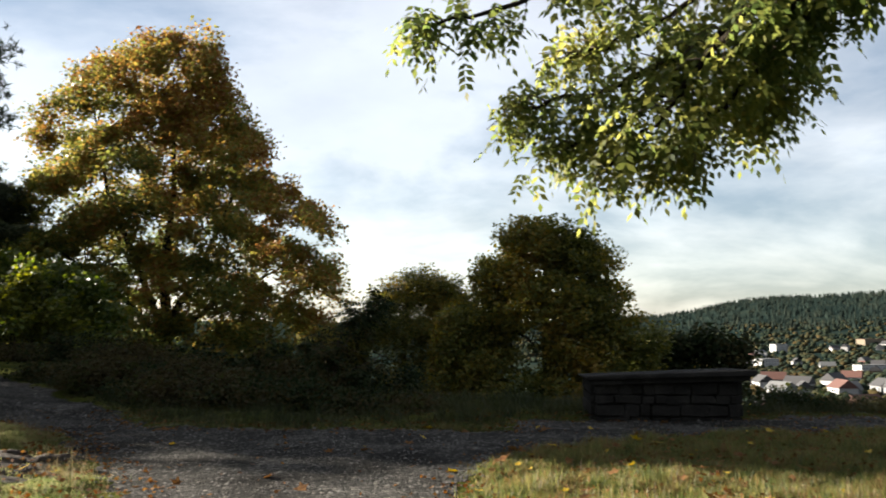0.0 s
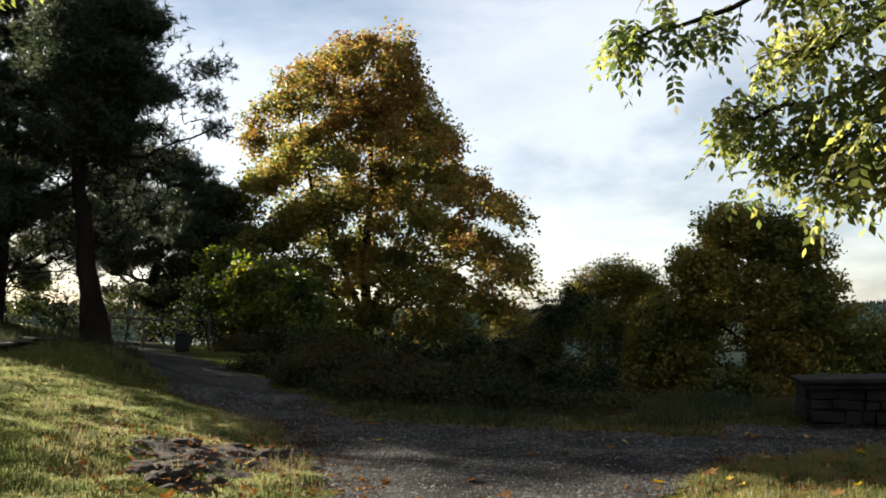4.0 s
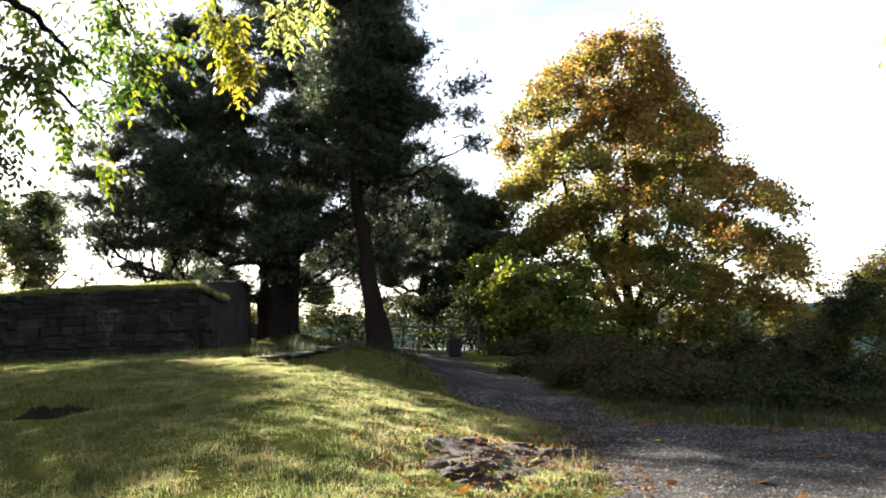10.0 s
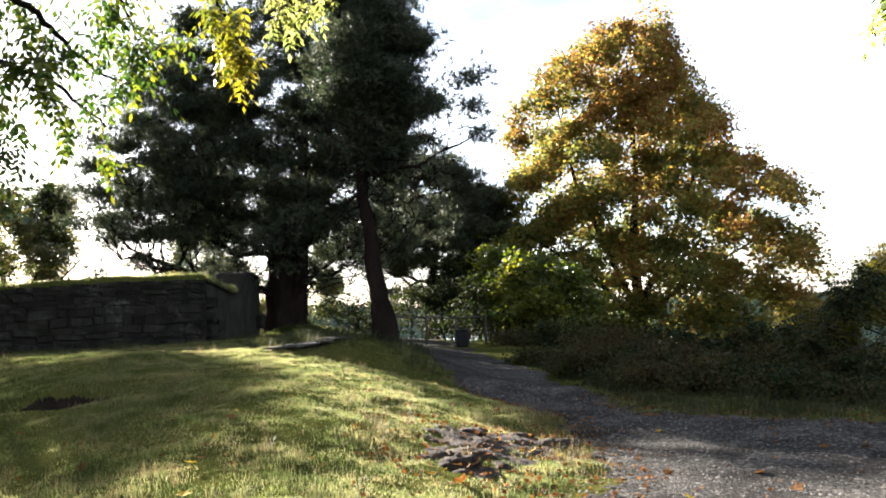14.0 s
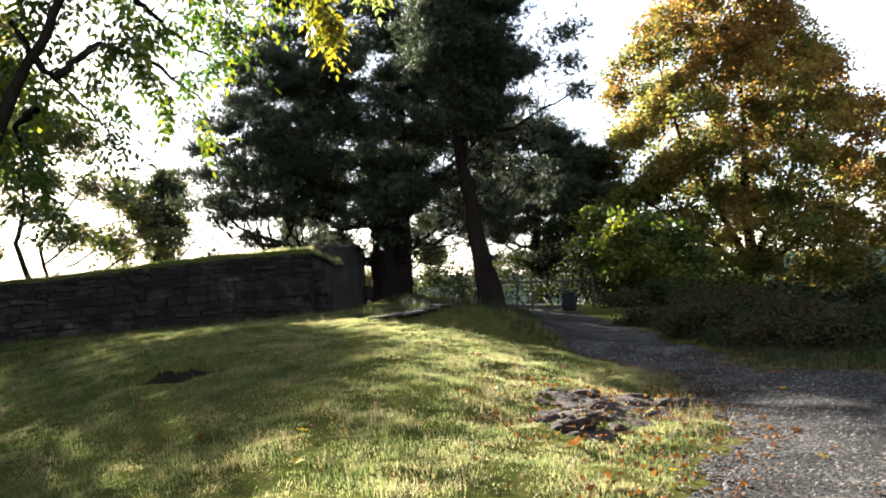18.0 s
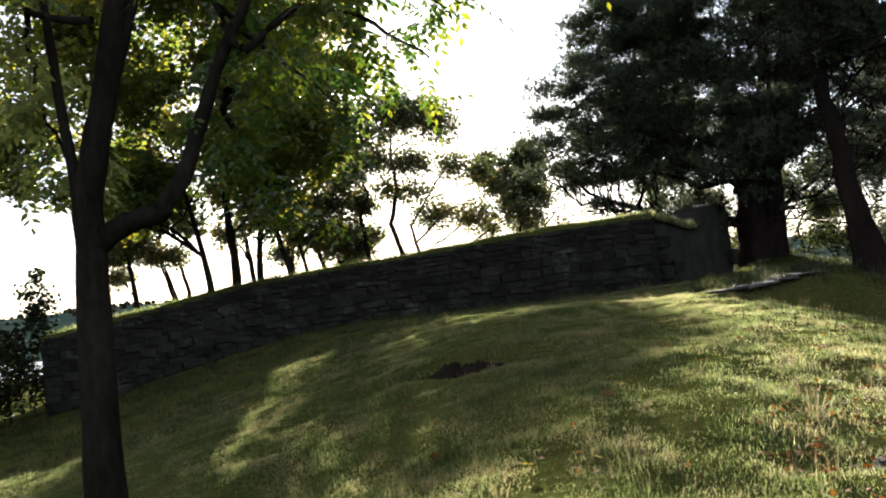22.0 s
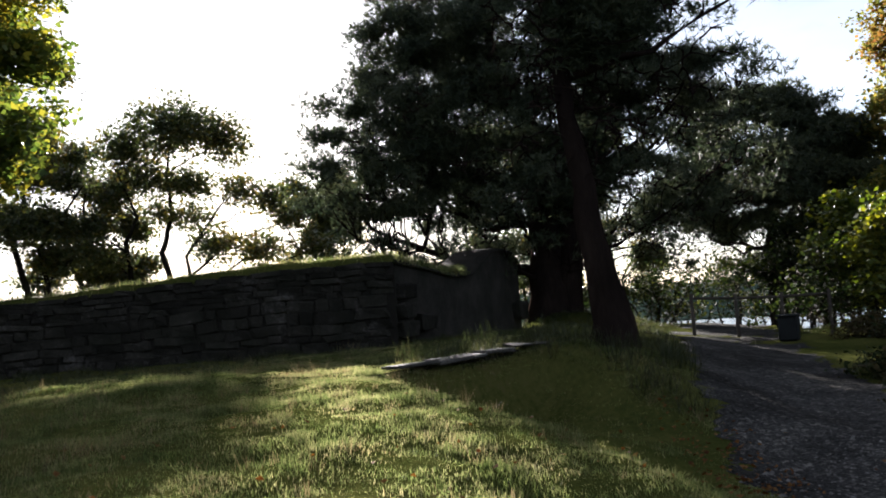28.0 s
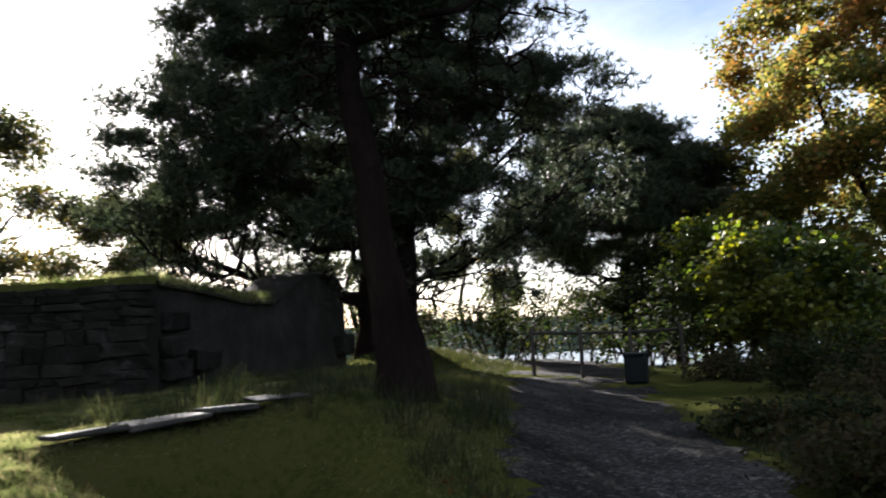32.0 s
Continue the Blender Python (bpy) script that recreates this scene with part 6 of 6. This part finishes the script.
def scatter(n, rng, box, keep):
    x = rng.uniform(box[0], box[1], n * 3); y = rng.uniform(box[2], box[3], n * 3)
    k = keep(x, y)
    return x[k][:n], y[k][:n]


def build_pebbles():
    rng = np.random.default_rng(4)
    x, y = scatter(5200, rng, (-7, 7, 3.5, 14.5), lambda a, b: gravel_at(a, b) > -0.1)
    n = len(x)
    z = full_lie(x, y) + 0.016
    base = np.array([(1, 0, 0), (0, 1, 0), (-1, 0, 0), (0, -1, 0), (0, 0, 1), (0.5, 0.5, -0.6)], float)
    tri = np.array([(0, 1, 4), (1, 2, 4), (2, 3, 4), (3, 0, 4)])
    s = rng.uniform(0.007, 0.02, n) * np.where(rng.uniform(0, 1, n) > 0.96, 1.8, 1)
    yaw = rng.uniform(0, 6.28, n)
    b = base[None, :5] * s[:, None, None] * rng.uniform(0.7, 1.3, (n, 5, 3)) * np.array([1, 1, 0.7])
    rx = b[..., 0] * np.cos(yaw)[:, None] - b[..., 1] * np.sin(yaw)[:, None]
    ry = b[..., 0] * np.sin(yaw)[:, None] + b[..., 1] * np.cos(yaw)[:, None]
    v = np.stack([rx + x[:, None], ry + y[:, None], b[..., 2] + z[:, None] - 0.003], -1).reshape(-1, 3)
    f = (tri[None] + (np.arange(n) * 5)[:, None, None]).reshape(-1, 3)
    tagged(new("loose_gravel", mesh_of("loose_gravel", v, f, MAT["pebble"])), "loose grey stones scattered on the gravel", "gravel", kind="stuff")


build_pebbles()


def leaf_mesh(seed, size):
    """A five-lobed leaf, a little curled, lying flat."""
    rnd = random.Random(seed)
    pts = []
    for i in range(15):
        a = 2 * math.pi * i / 15
        r = size * (0.55 if i % 3 else 1.0) * rnd.uniform(0.8, 1.1)
        pts.append((r * math.cos(a), r * math.sin(a), 0.0))
    c = rnd.uniform(0.15, 0.5)
    v = [(0, 0, 0.012)] + [(p[0], p[1], 0.012 + c * (p[0] ** 2 + 0.5 * p[1] ** 2) / size * rnd.uniform(0.4, 1.0)) for p in pts]
    return mesh_of("fallen_leaf", v, [(0, 1 + i, 1 + (i + 1) % 15) for i in range(15)], MAT[("litter", "litter_yellow", "litter_red", "litter")[seed % 4]])


def build_litter():
    rng = np.random.default_rng(6)
    rnd = random.Random(6)
    shapes = [leaf_mesh(k, 0.045 + 0.004 * k) for k in range(12)]
    x1, y1 = scatter(80, rng, (-6, 7, 5.5, 13.5), lambda a, b: gravel_at(a, b) > -0.5)
    x2, y2 = scatter(30, rng, (-8, 0, 3.5, 11), lambda a, b: gravel_at(a, b) < 0)
    x3, y3 = scatter(185, rng, (0, 7, 5.5, 12.5), lambda a, b: gravel_at(a, b) < 0.3)
    for k, (x, y) in enumerate(zip(np.concatenate([x1, x2, x3]), np.concatenate([y1, y2, y3]))):
        sc = rnd.uniform(0.6, 1.25)
        ob = piece("fallen_leaf", shapes[rnd.randrange(12)], None, "", "", pose(x, y, ground_z(x, y) + (0.018 if gravel_at(x, y) > 0 else 0.05 if x < 0 else 0.075), rnd.gauss(0, 16), rnd.gauss(0, 16), rnd.uniform(0, 360)) @ Matrix.Diagonal((sc, sc * rnd.uniform(0.7, 1), sc, 1)))
        tagged(ob, "fallen autumn leaf lying on the ground", "leaf", "fallen leaves")
    # crumbs of leaf too small to tell apart
    n = 8000
    x, y = scatter(n, rng, (-9, 8, 2.5, 14), lambda a, b: rng.uniform(0, 1, a.shape) < np.where(np.abs(gravel_at(a, b)) < 0.5, 0.9, np.where(gravel_at(a, b) > 0, 0.06, np.where(a > -1, 0.8, np.where(np.hypot(a - ROCK[0] - 0.4, b - ROCK[1]) < 1.9, 0.9, 0.06)))))
    z = full_lie(x, y)
    c = np.stack([x, y, z + np.where(gravel_at(x, y) > 0.1, 0.022, 0.06)], -1)
    v, f = diamonds(c, 0.05, 0.75, rng, 0.0, 0.35)
    tagged(new("leaf_litter", mesh_of("leaf_litter", v, f, MAT["litter_red"])), "brown and yellow leaf crumbs over the ground", "leaf litter", kind="stuff")


build_litter()


def build_grass():
    rng = np.random.default_rng(10)

    def field(name, n, box, keep, h, w, per, label, spread=0.05, mat="grass"):
        """Tapered blades in tufts; one quad a blade."""
        x, y = scatter(n, rng, box, keep)
        m = len(x)
        k = m * per
        X = np.repeat(x, per) + rng.normal(0, spread, k)
        Y = np.repeat(y, per) + rng.normal(0, spread, k)
        Z = np.repeat(full_lie(x, y), per) - 0.012
        lush = np.array([noise.noise((a * 1.7, b * 1.7, 2.0)) + 0.6 * noise.noise((a * 5.0, b * 5.0, 9.0)) for a, b in zip(x, y)])
        hh = h * np.repeat(np.clip(0.85 + 1.3 * lush, 0.12, 1.8) * rng.uniform(0.7, 1.3, m), per) * rng.uniform(0.6, 1.2, k)
        yaw, lean = rng.uniform(0, 6.283, k), rng.uniform(0.1, 1.0, k)
        turn = yaw + rng.normal(1.57, 0.6, k)
        dx, dy = np.cos(yaw), np.sin(yaw)
        px, py = np.cos(turn) * w * 0.5, np.sin(turn) * w * 0.5
        a = np.stack([X - px, Y - py, Z], -1)
        b = np.stack([X + px, Y + py, Z], -1)
        tip = np.stack([X + dx * lean * hh * 0.8, Y + dy * lean * hh * 0.8, Z + hh * (1.05 - 0.4 * lean)], -1)
        off2 = np.stack([px * 0.25, py * 0.25, np.zeros(k)], -1)
        v = np.stack([a, b, tip + off2, tip - off2], 1).reshape(-1, 3)
        f = (np.array([0, 1, 2, 3]) + 4 * np.arange(k)[:, None])
        tagged(new(name, mesh_of(name, v, f, MAT[mat])), label, "grass", kind="stuff")

    off = lambda a, b: gravel_at(a, b) + 0.12 * np.sin(a * 5.1) * np.cos(b * 4.3) < -0.02

    def rocky(a, b):
        near = (np.abs(a - ROCK[0]) < 2) & (np.abs(b - ROCK[1]) < 2.4)
        out = np.ones(a.shape, bool)
        tuft = np.sin(a[near] * 6.1 + 1.3 * np.sin(b[near] * 4.0)) * np.cos(b[near] * 5.3 + a[near]) > 0.15
        g = patch_at(a[near], b[near])
        out[near] = (g < 0.06) | (tuft & (g < 0.5))
        return out

    def hollow(a, b):
        p, q = (a - HOLE[0]) * 0.6 + (b - HOLE[1]) * 0.8, -(a - HOLE[0]) * 0.8 + (b - HOLE[1]) * 0.6
        return (p / 0.72) ** 2 + ((q - 0.08) / 0.24) ** 2 > 1

    def seen(a, b):
        return np.degrees(np.arctan2(-a, b - 0.0)) > -34
    clear = lambda a, b: off(a, b) & rocky(a, b) & hollow(a, b) & ((bank(a, b) > -0.15) | (rng.uniform(0, 1, a.shape) < 0.12))
    field("mound_grass", 82000, (-14.5, -1.0, 1.0, 15.0), lambda a, b: clear(a, b) & (np.hypot(a, b) > 2.0), 0.042, 0.006, 10, "short sunlit autumn grass on the mound")
    field("mound_tufts", 700, (-14, -1.0, 1.0, 15.0), lambda a, b: clear(a, b) & (np.hypot(a, b) > 2.0), 0.13, 0.006, 12, "pale dry grass tufts on the mound", 0.035, "straw")
    field("bank_grass", 26000, (-24, -13, -1, 26), lambda a, b: off(a, b) & (bank(a, b) > -0.25), 0.08, 0.010, 5, "rough grass below the wall, its shade put into the colour", 0.06, "shade_grass")
    field("verge_grass", 18000, (-1, 8, 4.5, 12.8), lambda a, b: off(a, b) & seen(a, b), 0.10, 0.008, 8, "short grass with leaves beside the gravel", 0.05, "verge")
    field("roadside_grass", 9000, (-12, 9, 12.2, 19), lambda a, b: off(a, b) & seen(a, b) & (bank(a, b) > -0.12), 0.2, 0.011, 6, "long grass at the foot of the thicket, its shade put into the colour", 0.06, "shade_grass")
    # dry stalks at the path's edge and turf on the wall
    field("tall_stalks", 300, (-5.5, -2.2, 7.4, 12.5), lambda a, b: np.abs(gravel_at(a, b) + 0.22) < 0.25, 0.17, 0.005, 6, "tall dry grass stalks edging the path", 0.06, "straw")
    field("edge_grass", 2600, (-6.5, 3.5, 6.0, 14), lambda a, b: np.abs(gravel_at(a, b)) < 0.3, 0.05, 0.006, 6, "worn shade-toned grass creeping into the gravel", 0.06, "shade_grass")
    for a, b, tops, back in ((CORNER, SOUTH, MAIN_TOPS, BACK_MAIN), (CORNER, NORTH, WING_TOPS, BACK_WING)):
        n = 7000
        far_end = 1.0 if b is SOUTH else 0.5
        t, d = rng.uniform(0, far_end, n), rng.uniform(-0.06, 0.9, n)
        x = a.x + (b.x - a.x) * t + back.x * d
        y = a.y + (b.y - a.y) * t + back.y * d
        z = np.interp(t, [k[0] for k in tops], [k[1] for k in tops]) - 0.05
        z = z - 0.12 * (d < 0.02)
        hh = rng.uniform(0.05, 0.17, n)
        yaw = rng.uniform(0, 6.283, n)
        dx, dy = np.cos(yaw), np.sin(yaw)
        w = 0.007
        v = np.stack([np.stack([x - dy * w, y + dx * w, z], -1), np.stack([x + dy * w, y - dx * w, z], -1), np.stack([x + dx * hh * 0.6, y + dy * hh * 0.6, z + hh], -1)], 1).reshape(-1, 3)
        tagged(new("wall_grass", mesh_of("wall_grass", v, np.arange(3 * n).reshape(-1, 3), MAT["grass"])), "sunlit grass fringe along the wall's top", "grass", kind="stuff")


build_grass()
